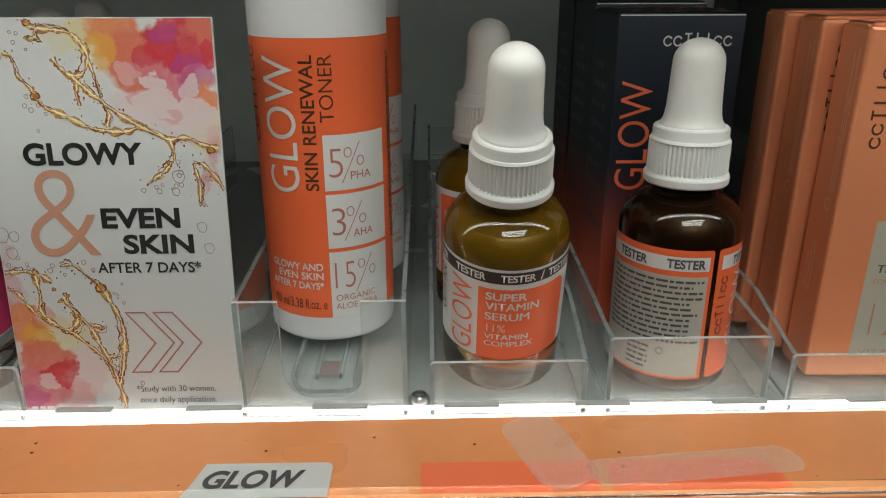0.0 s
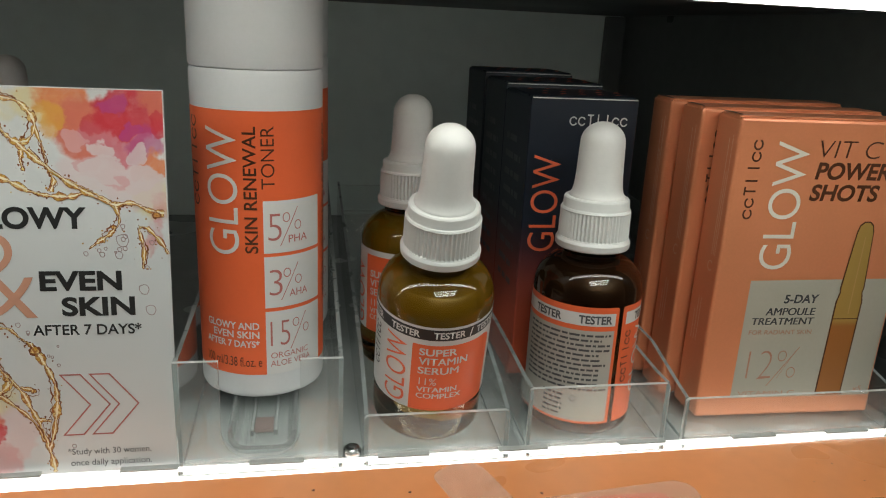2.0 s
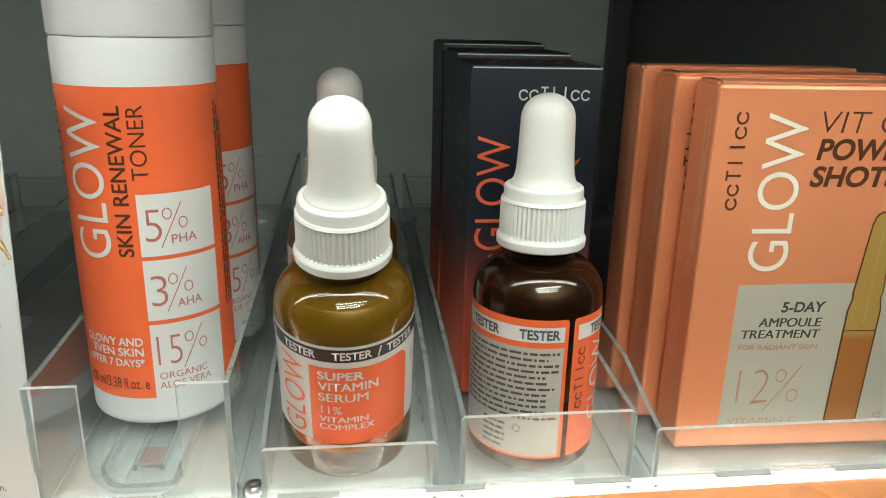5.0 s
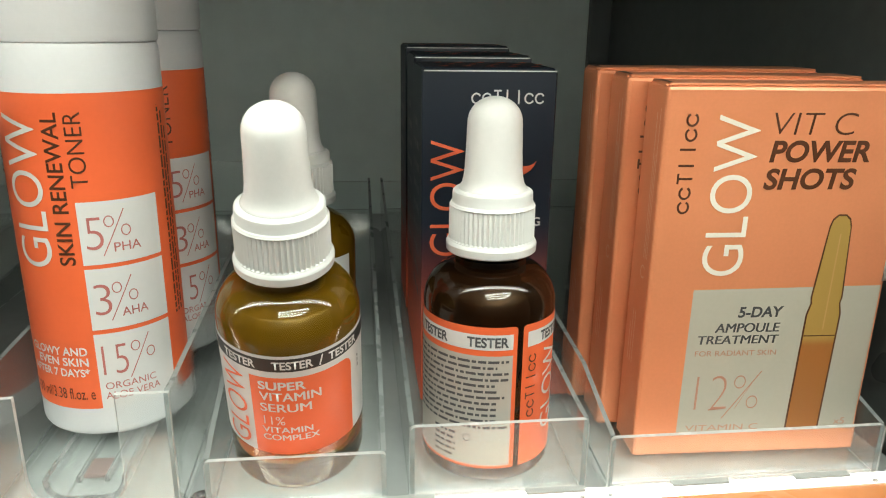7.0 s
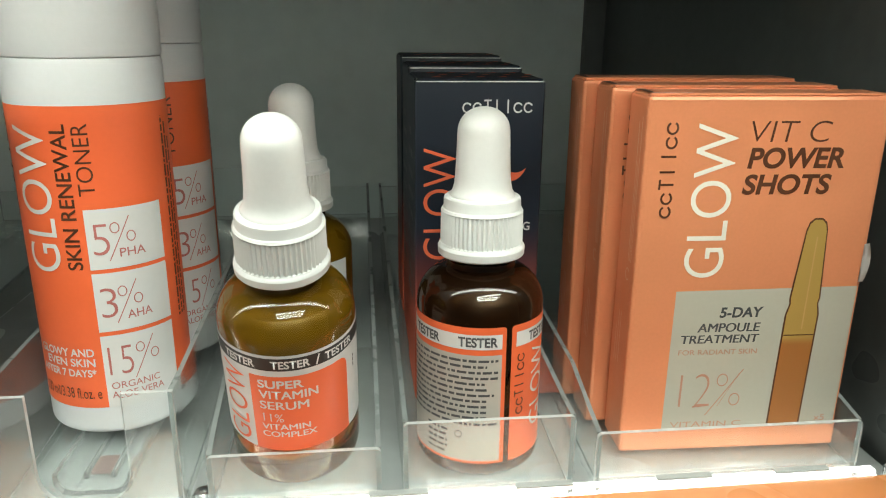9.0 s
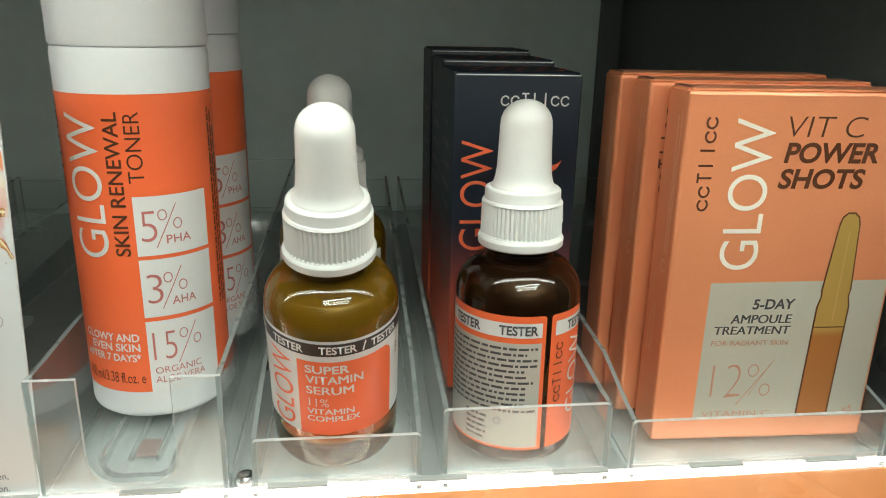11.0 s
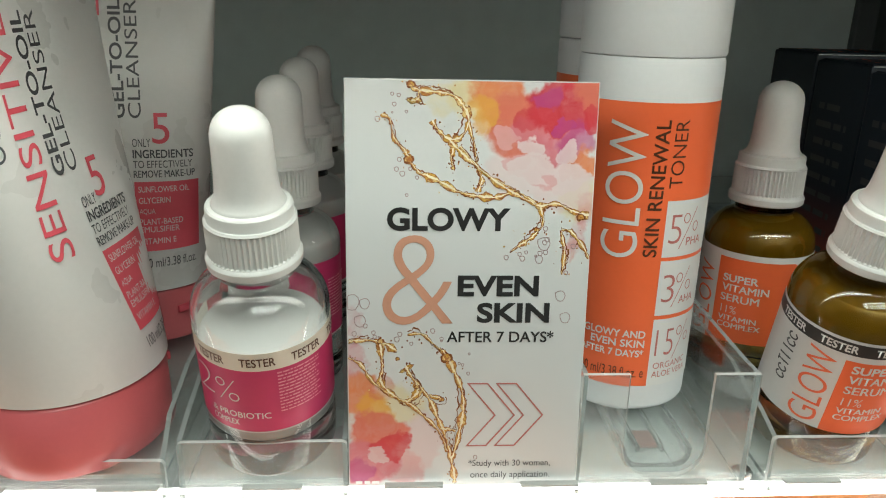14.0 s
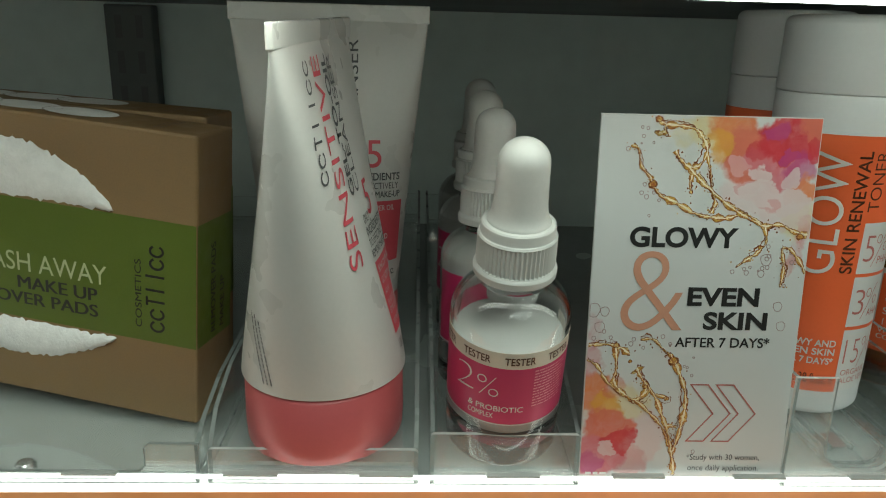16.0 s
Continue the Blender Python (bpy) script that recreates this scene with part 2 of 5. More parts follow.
class Print:
    """Flat printing laid out in metres (u right, v up), later wrapped on a face or round a bottle."""

    def __init__(self):
        self.layers = {}

    def layer(self, name, material, height):
        key = (name, material.name, height)
        if key not in self.layers:
            self.layers[key] = (bmesh.new(), material)
        return self.layers[key][0]

    def poly(self, name, material, points, height=1):
        bm = self.layer(name, material, height)
        fc = bm.faces.new([bm.verts.new((u, v, 0)) for u, v in points])
        if len(points) > 4:
            fc.normal_update()
            bmesh.ops.triangulate(bm, faces=[fc])

    def rect(self, name, material, u0, v0, u1, v1, height=1, corners=(0, 0, 0, 0)):
        pts = []
        for (u, v), r, a in zip(((u0, v0), (u1, v0), (u1, v1), (u0, v1)), corners, (180, 270, 0, 90)):
            if r:
                cu, cv = u + (r if u == u0 else -r), v + (r if v == v0 else -r)
                pts += arc(cu, cv, r, a, a + 90, 5)
            else:
                pts.append((u, v))
        self.poly(name, material, pts, height)

    def line(self, name, material, pts, width, height=2, closed=False):
        bm = self.layer(name, material, height)
        pts = [Vector(p) for p in pts]
        n = len(pts)
        side = []
        for i, p in enumerate(pts):
            a = pts[i - 1] if i or closed else p
            b = pts[(i + 1) % n] if i < n - 1 or closed else p
            d1, d2 = (p - a), (b - p)
            d1 = d1.normalized() if d1.length else d2.normalized()
            d2 = d2.normalized() if d2.length else d1
            t = (d1 + d2)
            t = t.normalized() if t.length > 1e-6 else d1
            k = 1 / max(0.5, t.dot(d1))
            w = width[i] if isinstance(width, (list, tuple)) else width
            nrm = Vector((-t.y, t.x)) * (w / 2 * k)
            side.append((bm.verts.new((*(p + nrm), 0)), bm.verts.new((*(p - nrm), 0))))
        for i in range(n if closed else n - 1):
            a, b = side[i], side[(i + 1) % n]
            bm.faces.new((a[0], a[1], b[1], b[0]))

    def text(self, name, material, body, u0, v0, u1, v1, bold=0.0, shear=0.0, turn=0, height=3, fit=True):
        """Words stretched into the box u0..u1, v0..v1; turn=90 reads upwards."""
        if bold > 0 and "M" in body:
            # the thickened outline of this letter crosses itself, so it is struck three times, a hair apart
            d = bold * 1.2 * ((u1 - u0) if turn == 90 else (v1 - v0))
            du, dv = (0, d) if turn == 90 else (d, 0)
            for k in (-1, 0, 1):
                self.text(name, material, body, u0 + du * (1 + k), v0 + dv * (1 + k), u1 - du * (1 - k), v1 - dv * (1 - k), 0.0, shear, turn, height + 0.12 * k)
            return
        cu = bpy.data.curves.new("lettering", "FONT")
        cu.body, cu.offset, cu.shear, cu.resolution_u = body, bold, shear, 6
        tmp = bpy.data.objects.new("lettering", cu)
        me = bpy.data.meshes.new_from_object(tmp)
        xy = [(v.co.x, v.co.y) for v in me.vertices]
        faces = [tuple(p.vertices) for p in me.polygons]
        bpy.data.objects.remove(tmp)
        bpy.data.curves.remove(cu)
        bpy.data.meshes.remove(me)
        if not xy:
            return
        if turn == 90:
            xy = [(-y, x) for x, y in xy]
        a0, a1 = min(p[0] for p in xy), max(p[0] for p in xy)
        b0, b1 = min(p[1] for p in xy), max(p[1] for p in xy)
        bm = self.layer(name, material, height)
        vs = [bm.verts.new((u0 + (p[0] - a0) / (a1 - a0) * (u1 - u0), v0 + (p[1] - b0) / (b1 - b0) * (v1 - v0), 0)) for p in xy]
        for fc in faces:
            try:
                bm.faces.new([vs[i] for i in fc])
            except ValueError:
                pass

    def bars(self, name, material, u0, v0, u1, v1, lines, seed=1, thick=0.45, turn=False, height=3):
        """Small print that nobody can read: rows of short bars."""
        rnd = random.Random(seed)
        bm_name = name
        step = ((u1 - u0) if turn else (v1 - v0)) / lines
        for i in range(lines):
            c = (u0 if turn else v1) + (1 if turn else -1) * (i + 0.5) * step
            s, end = (v0, v1) if turn else (u0, u1)
            end -= (end - s) * rnd.choice((0, 0, 0.03, 0.1, 0.3))
            while s < end:
                w = min(rnd.uniform(0.6, 3.2) * step * thick * 1.5, end - s)
                h = step * thick / 2
                if turn:
                    self.rect(bm_name, material, c - h, s, c + h, s + w, height)
                else:
                    self.rect(bm_name, material, s, c - h, s + w, c + h, height)
                s += w + step * thick * 0.7

    def mark(self, name, material, u0, v0, u1, v1, turn=False, stroke=0.12, height=3):
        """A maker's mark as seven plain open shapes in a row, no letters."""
        long, high = ((v1 - v0), (u1 - u0)) if turn else ((u1 - u0), (v1 - v0))
        w = stroke * high

        def put(pts):
            if turn:
                return [(u1 - y, v0 + x) for x, y in pts]
            return [(u0 + x, v0 + y) for x, y in pts]
        step = long / 7
        for i, kind in enumerate("oorlioo"):
            c, h = (i + 0.5) * step, high * (0.80 if i in (0, 1, 5, 6) else 1.0)
            if kind == "o":
                pts = [(c + 0.40 * step * math.cos(a), h / 2 + (h / 2 - w / 2) * math.sin(a)) for a in np.linspace(0.5, 5.8, 16)]
            elif kind == "r":
                pts = [(c - 0.36 * step, h - w / 2), (c + 0.36 * step, h - w / 2)]
            else:
                pts = [(c - (0.1 if kind == "l" else 0) * step, 0), (c - (0.1 if kind == "l" else 0) * step, h)]
            self.line(name, material, put(pts), w, height)
            if kind == "r":
                self.line(name, material, put([(c, 0), (c, h - w)]), w, height)

    def lay(self, parent, place, step=None, gap=0.00005):
        made = []
        for (name, _, height), (bm, material) in self.layers.items():
            if step:
                us = [v.co.x for v in bm.verts]
                u, hi = math.ceil(min(us) / step) * step, max(us)
                while u < hi:
                    bmesh.ops.bisect_plane(bm, geom=bm.verts[:] + bm.edges[:] + bm.faces[:], plane_co=(u, 0, 0), plane_no=(1, 0, 0), dist=1e-7)
                    u += step
            for v in bm.verts:
                v.co = place(v.co.x, v.co.y, gap * height)
            me = bpy.data.meshes.new(name)
            for fc in bm.faces:
                fc.smooth = bool(step)
            bm.to_mesh(me)
            bm.free()
            me.materials.append(material)
            ob = new(name, me)
            ob.parent = parent
            if name in LOOSE_PRINT:
                ob["kind"] = "stuff"
            made.append(ob)
        return made


def round_place(radius):
    return lambda u, v, d: Vector((math.sin(u / radius) * (radius + d), -math.cos(u / radius) * (radius + d), v))


def face_place(y=0.0):
    """Printing on an upright front that looks towards -y."""
    return lambda u, v, d: Vector((u, y - d, v))


def side_place(x=0.0):
    """Printing on an upright side that looks towards -x; u runs from back to front."""
    return lambda u, v, d: Vector((x - d, -u, v))


def top_place(z):
    return lambda u, v, d: Vector((u, v, z + d))


def no_shade(ob):
    ob.visible_shadow = False
    return ob


# ---------- the shelf ----------
FLOOR = 0.0005         # height of the trays' floors at the front
FRONT = 0.184          # the trays' front faces
BACK = 0.497


def floor_at(y):
    return FLOOR + 0.055 * (y - 0.19)


def structure(name, bm, material, label, category, smooth=None):
    return tagged(part(name, bm, material, None, "", smooth), label, category, kind="structure")


structure("shelf_board", box(-0.75, 0.150, -0.022, 0.196, BACK, -0.004, 0.0008), SHELF_WHITE, "pale grey glossy shelf board under the trays", "shelf")
structure("wall_back", box(-0.9, BACK, -1.2, 0.34, BACK + 0.03, 0.8), BACK_GREY, "grey sheet metal back panel of the display", "wall")
structure("wall_east", box(0.200, 0.13, -0.4, 0.215, BACK, 0.5, 0.001), BLACK_PANEL, "glossy black side panel of the display", "wall")
structure("corner_post", box(0.1860, 0.4900, -0.003, 0.1998, BACK - 0.0005, 0.1395, 0.001), STEEL, "dark grey post in the corner of the display", "post")
structure("upper_shelf", box(-0.75, 0.166, 0.1400, 0.199, BACK, 0.158, 0.0008), STEEL, "dark grey underside of the shelf above", "shelf")


# ---------- clear trays ----------
def pane(name, bm, parent, sheet=ACRYLIC, edge=ACRYLIC_EDGE):
    """A clear acrylic sheet whose narrow sawn edges are coloured grey in place of the light they catch."""
    ob = part(name, bm, sheet, parent)
    ob.data.materials.append(edge)
    lo = min(range(3), key=lambda i: max(v.co[i] for v in ob.data.vertices) - min(v.co[i] for v in ob.data.vertices))
    for fc in ob.data.polygons:
        if abs(fc.normal[lo]) < 0.5:
            fc.material_index = 1
    ob.visible_shadow = False
    return ob


def tray(x0, x1, lip, wall=0.026, floor_gap=0.0, label="clear acrylic product tray with a low front lip", y1=0.44, raised=0.0):
    """A clear tray: raised floor, two side walls, front lip, back wall."""
    t = 0.0013
    ob = thing("display_tray", pose((x0 + x1) / 2, FRONT, 0), label, "tray", "clear trays on the shelf")
    w = (x1 - x0) / 2
    d = y1 - FRONT
    for s in (-1, 1):
        bm = bmesh.new()
        xs = (s * w - s * t, s * w)
        prof = [(t, -0.003), (d, -0.003), (d, wall + 0.010), (d * 0.45, wall + 0.004), (0.03, wall), (0.010, max(lip, wall * 0.75)), (t, lip)]
        a = [bm.verts.new((xs[0], y, z)) for y, z in prof]
        b = [bm.verts.new((xs[1], y, z)) for y, z in prof]
        n = len(prof)
        bm.faces.new(a), bm.faces.new(b[::-1])
        for i in range(n):
            j = (i + 1) % n
            bm.faces.new((a[j], a[i], b[i], b[j]))
        pane("side_wall", bm, ob)
    bm = box(-w + t + 0.0002, t + 0.0002, 0, w - t - 0.0002, d - t, t, 0)
    for v in bm.verts:
        v.co.z += floor_at(v.co.y + FRONT) + raised - t - 0.0003
    pane("tray_floor", bm, ob)
    pane("back_wall", box(-w + t + 0.0002, d - t + 0.0002, 0.0, w - t - 0.0002, d, wall + 0.008), ob)
    return ob, w, t


def outline_plate(pts, t, y0=0.0):
    """An upright plate of thickness t with the outline pts (x, z)."""
    bm = bmesh.new()
    a = [bm.verts.new((x, y0, z)) for x, z in pts]
    b = [bm.verts.new((x, y0 + t, z)) for x, z in pts]
    fa, fb = bm.faces.new(a), bm.faces.new(b[::-1])
    fa.normal_update(), fb.normal_update()
    n = len(pts)
    for i in range(n):
        j = (i + 1) % n
        bm.faces.new((a[j], a[i], b[i], b[j]))
    bmesh.ops.triangulate(bm, faces=[fa, fb])
    return bm


def lip_panel(w, t, z1, radius=0.0015):
    pts = [(-w, -0.003), (w, -0.003)] + arc(w - radius, z1 - radius, radius, 0, 90, 4) + arc(-w + radius, z1 - radius, radius, 90, 180, 4)
    return outline_plate(pts, t)


def plain_tray(x0, x1, lip, wall=0.022, raised=0.0):
    ob, w, t = tray(x0, x1, lip, wall, raised=raised)
    pane("front_lip", lip_panel(w, t, lip), ob, LIP_VEIL, LIP_EDGE)
    return ob


plain_tray(0.000, 0.0455, 0.0135)
plain_tray(0.0515, 0.0985, 0.0205)
plain_tray(0.105, 0.183, 0.0145)
plain_tray(-0.162, -0.117, 0.0135)
plain_tray(-0.228, -0.1655, 0.0080, raised=0.0035)


HAZY = clear("hazy_acrylic", (0.92, 0.94, 0.93), 0.25)
HAZY.node_tree.nodes["Principled BSDF"].inputs["Transmission Weight"].default_value = 0.93
RED_REFLEX = surface("faded_red_plastic", (0.30, 0.235, 0.22), 0.4)
RAIL = 0.0068         # the toner stands on a raised rail


def toner_tray():
    ob, w, t = tray(-0.0545, -0.0065, 0.033, 0.034, label="tall clear acrylic tray with a U-shaped notch in its front")
    g = 0.0115
    pts = [(-w, -0.003), (w, -0.003), (w, 0.033), (g, 0.033), (g, 0.012)]
    pts += [(g - 0.0075 + 0.0075 * math.cos(radians(a)), 0.011 - 0.0090 * math.sin(radians(a))) for a in range(0, 91, 10)]
    pts += [(-g + 0.0075 - 0.0075 * math.cos(radians(a)), 0.011 - 0.0090 * math.sin(radians(a))) for a in range(90, -1, -10)]
    pts += [(-g, 0.012), (-g, 0.033), (-w, 0.033)]
    pane("front_lip", outline_plate(pts, t), ob, LIP_VEIL, LIP_EDGE)
    # clear channel on which the bottles slide forwards
    channel = bmesh.new()
    outer = [(0.0104, RAIL), (0.0100, 0.0035), (0.0085, 0.0012), (0.0060, 0.0004)]
    inner = [(0.0048, 0.0018), (0.0072, 0.0026), (0.0086, 0.0045), (0.0090, RAIL)]
    prof = outer + [(-x, z) for x, z in outer[::-1]] + [(-x, z) for x, z in inner[::-1]] + inner
    ends = [[channel.verts.new((x, y, z + FLOOR - 0.0002)) for x, z in prof] for y in (0.0055, 0.20)]
    for e in ends:
        channel.faces.new(e).normal_update()
    for i in range(len(prof)):
        j = (i + 1) % len(prof)
        channel.faces.new((ends[0][j], ends[0][i], ends[1][i], ends[1][j]))
    bmesh.ops.triangulate(channel, faces=[f for f in channel.faces if len(f.verts) > 4])
    no_shade(part("slide_channel", channel, HAZY, ob, "clear moulded slide channel"))
    pusher = bmesh.new()
    for x in (-0.0042, 0.0030):
        box(x, 0.010, FLOOR + 0.0021, x + 0.0012, 0.19, FLOOR + 0.0040, 0.0002, 1, bm=pusher)
    no_shade(part("pusher_rail", pusher, HAZY, ob))
    # added block whose reddish colour stands for a reflection inside the channel
    part("pusher_foot", box(-0.0030, 0.012, FLOOR + 0.0021, 0.0028, 0.020, FLOOR + 0.0032, 0.0003), RED_REFLEX, ob, "faded red plastic pusher foot")


toner_tray()


def pad_tray():
    ob, w, t = tray(-0.330, -0.2305, 0.009, 0.018, label="wide clear acrylic tray with a corner post on its lip")
    pts = [(-w, -0.003), (w, -0.003), (w, 0.0095), (w - 0.0145, 0.0095), (w - 0.016, 0.008), (w - 0.016, 0.002), (w - 0.018, 0.0), (-w, 0.0)]
    pane("front_lip", outline_plate(pts, t), ob)


pad_tray()

# clear strip along the trays' feet
structure("tray_stop", box(-0.55, 0.1805, -0.004, 0.187, 0.1832, 0.0004, 0.0004), ACRYLIC, "clear acrylic stop strip along the shelf front", "trim").visible_shadow = False


def lug(x, w):
    ob = part("tray_lug", box(-w / 2, 0, 0, w / 2, 0.0022, 0.0007, 0.0002), STEEL_PALE)
    ob.matrix_basis = pose(x, 0.1812, 0.0005)
    tagged(ob, "small grey plastic locating lug on the shelf front", "lug", "lugs along the shelf front")


STEEL_PALE = surface("pale_grey_plastic", (0.40, 0.41, 0.40), 0.4)
for lx in (-0.262, -0.215, -0.175, -0.137, -0.099, -0.062, -0.026, 0.012, 0.050, 0.090, 0.130, 0.165):
    lug(lx, 0.016)


# ---------- front rail of the shelf ----------
def front_rail():
    ob = thing("price_rail", pose(0, 0, 0), "orange price rail with a lit white strip and clear cover", "price rail", kind="structure")
    bm = bmesh.new()
    prof = [(0.1795, -0.0010), (0.1455, -0.0010), (0.1440, -0.0022), (0.1405, -0.050), (0.1425, -0.0505), (0.1460, -0.0030), (0.1795, -0.0024)]
    ends = []
    for x in (-0.75, 0.190):
        ends.append([bm.verts.new((x, y - (0.0 if i in (1, 2, 3, 4, 5) else (0.0085 if x < 0 else -0.0005)), z)) for i, (y, z) in enumerate(prof)])
    n = len(prof)
    bm.faces.new(ends[0]), bm.faces.new(ends[1][::-1])
    for i in range(n):
        j = (i + 1) % n
        bm.faces.new((ends[0][j], ends[0][i], ends[1][i], ends[1][j]))
    part("rail_card", bm, ORANGE_RAIL, ob)
    # the white ledge strip's brightness is put in as emission
    part("lit_strip", box(-0.75, 0.150, -0.0060, 0.190, 0.1885, -0.0034, 0.0003), RAIL_WHITE, ob, "glowing white light strip")
    no_shade(part("end_cap", box(0.1905, 0.146, -0.02, 0.194, 0.183, 0.0012, 0.0008), ACRYLIC, ob, "clear plastic end cap"))
    no_shade(part("clear_cover", box(-0.75, 0.1428, -0.0006, 0.190, 0.1475, 0.0002, 0.0003), ACRYLIC, ob, "clear plastic cover edge"))
    p = Print()
    for x, rows in ((0.0035, (("GLOW SUPER", 0.0190), ("VITAMIN", 0.0130), ("SERUM", 0.0100))),
                    (0.0490, (("GLOW OVERNIGHT", 0.0265), ("EXFOLIERENDES", 0.0220), ("GESICHTSSERUM", 0.0215))),
                    (0.1035, (("GLOW VIT C", 0.0180), ("SHOTS", 0.0095), ("GESICHTSSERUM", 0.0215), ("AMPULLEN", 0.0130)))):
        for i, (body, w) in enumerate(rows):
            v = -0.0092 - 0.0036 * i
            p.text("product_name", WHITE_INK, body, x, v, x + w, v + 0.0027, 0.015, 0.2)
    for x, n in ((0.0170, 0), (0.0625, 1)):
        p.text("new_mark", WHITE_INK, "NEW", x, -0.0062, x + 0.0090, -0.0031, 0.03, 0.2, height=6 + n)
    p.rect("new_flag", RED_STICKER, -0.001, -0.0075, 0.0420, -0.0024, 3, (0.004, 0, 0, 0))
    p.rect("new_flag", RED_STICKER, 0.0450, -0.0075, 0.0890, -0.0024, 4, (0.004, 0, 0, 0))
    for n, bx in enumerate((0.0300, 0.0755)):
        p.rect("seal_mark", WHITE_INK, bx, -0.0205, bx + 0.009, -0.0105, 3 + n, (0.003, 0.003, 0.003, 0.003))
        p.bars("seal_print", GREY_INK, bx + 0.001, -0.0195, bx + 0.008, -0.0115, 4, 3, height=5 + n)
        p.rect("price_field", WHITE_INK, bx - 0.010, -0.034, bx + 0.010, -0.0235, 3 + n)
        p.bars("price_print", GREY_INK, bx - 0.008, -0.032, bx + 0.008, -0.0245, 1, 5, 0.7, height=5 + n)
    p.lay(ob, lambda u, v, d: Vector((u, 0.1440 + (v + 0.0022) * 0.0035 / 0.0478 - d - 0.00005, v)), gap=0.00004)
    q = Print()
    q.rect("new_flag", RED_STICKER, -0.0025, 0.1455, 0.0420, 0.1580, 2)
    q.rect("new_flag", RED_STICKER, 0.0450, 0.1455, 0.0890, 0.1580, 3, (0, 0, 0.007, 0))
    rnd = random.Random(12)
    for _ in range(26):
        sx, sy, sr = rnd.uniform(-0.25, 0.185), rnd.uniform(0.148, 0.172), rnd.choice((0.0002, 0.0003, 0.0005))
        q.poly("dirt_speck", BROWN_INK, [(sx + sr * math.cos(a) * rnd.uniform(0.6, 1.2), sy + sr * math.sin(a)) for a in np.linspace(0, 5.5, 8)], 5)
    q.lay(ob, top_place(-0.0010))


front_rail()


def range_tag():
    ob = thing("range_tag", pose(-0.0605, 0.1445, -0.0006), "white sticker with slanted grey lettering on the rail", "sticker")
    bm = bmesh.new()
    pts = [(0.0, 0), (0.0355, 0), (0.0355, 0.0115)] + arc(0.0335, 0.0115, 0.002, 0, 90, 4) + [(0.003, 0.0135)]
    a = [bm.verts.new((x, y, 0)) for x, y in pts]
    b = [bm.verts.new((x, y, 0.0003)) for x, y in pts]
    bmesh.ops.triangulate(bm, faces=[bm.faces.new(a[::-1]), bm.faces.new(b)])
    for i in range(len(pts)):
        j = (i + 1) % len(pts)
        if (a[i].co - a[j].co).length > 1e-7:
            bm.faces.new((a[i], a[j], b[j], b[i]))
    part("tag_paper", bm, PAPER, ob)
    p = Print()
    p.text("lettering", GREY_INK, "GLOW", 0.004, 0.0035, 0.029, 0.0105, 0.035, 0.25)
    p.lay(ob, top_place(0.0003))


range_tag()


def old_tape(x, y, w, d, turn):
    pts = []
    for sx, sy, a in ((1, -1, 270), (1, 1, 0), (-1, 1, 90), (-1, -1, 180)):
        r = min(w, d) * (0.48 if sx == sy else 0.3)
        pts += arc(sx * (w / 2 - r), sy * (d / 2 - r), r, a, a + 90, 6)
    bm = bmesh.new()
    bm.faces.new([bm.verts.new((px + 0.1 * py, py + 0.0006 * math.sin(px * 400), 0)) for px, py in pts]).normal_update()
    bmesh.ops.triangulate(bm, faces=bm.faces[:])
    bmesh.ops.solidify(bm, geom=bm.faces[:], thickness=0.00008)
    ob = part("clear_tape", bm, TAPE)
    ob.matrix_basis = pose(x, y, -0.0002, 0, 0, turn)
    no_shade(tagged(ob, "piece of old clear tape stuck on the price rail", "tape"))


old_tape(0.031, 0.1620, 0.0165, 0.032, 24)
old_tape(0.068, 0.1545, 0.056, 0.0105, 6)


# ---------- shelf above ----------
def upper_rail():
    ob = thing("upper_price_rail", pose(0, 0, 0), "yellow front rail of the shelf above with a light strip", "price rail", kind="structure")
    part("rail_front", box(-0.75, 0.150, 0.1395, 0.199, 0.165, 0.190, 0.001), YELLOW_RAIL, ob)
    part("light_strip", box(-0.75, 0.1502, 0.1362, 0.199, 0.165, 0.1393, 0.0006), LED_WHITE, ob, "glowing white light strip")


upper_rail()


# ---------- dropper bottles ----------
R_BOTTLE = 0.0177
UP = 0.0067           # thickness that the solid glass foot adds below the filling


def bottle_shell(r=R_BOTTLE):
    """Outline of the glass from the middle of the foot to the neck, heights from the foot."""
    return [(0, 0.0022), (r * 0.60, 0.0016), (r * 0.76, 0.0002)] + arc(r - 0.0030, 0.0030, 0.0030, -80, 0, 5) + [(r, 0.012), (r, 0.030), (r, UP + 0.0375)] + \
        arc(r - 0.0112, UP + 0.0398, 0.0112, 5, 74, 10) + [(0.0094, UP + 0.0512), (0.0093, UP + 0.0520), (0.0093, UP + 0.056)]


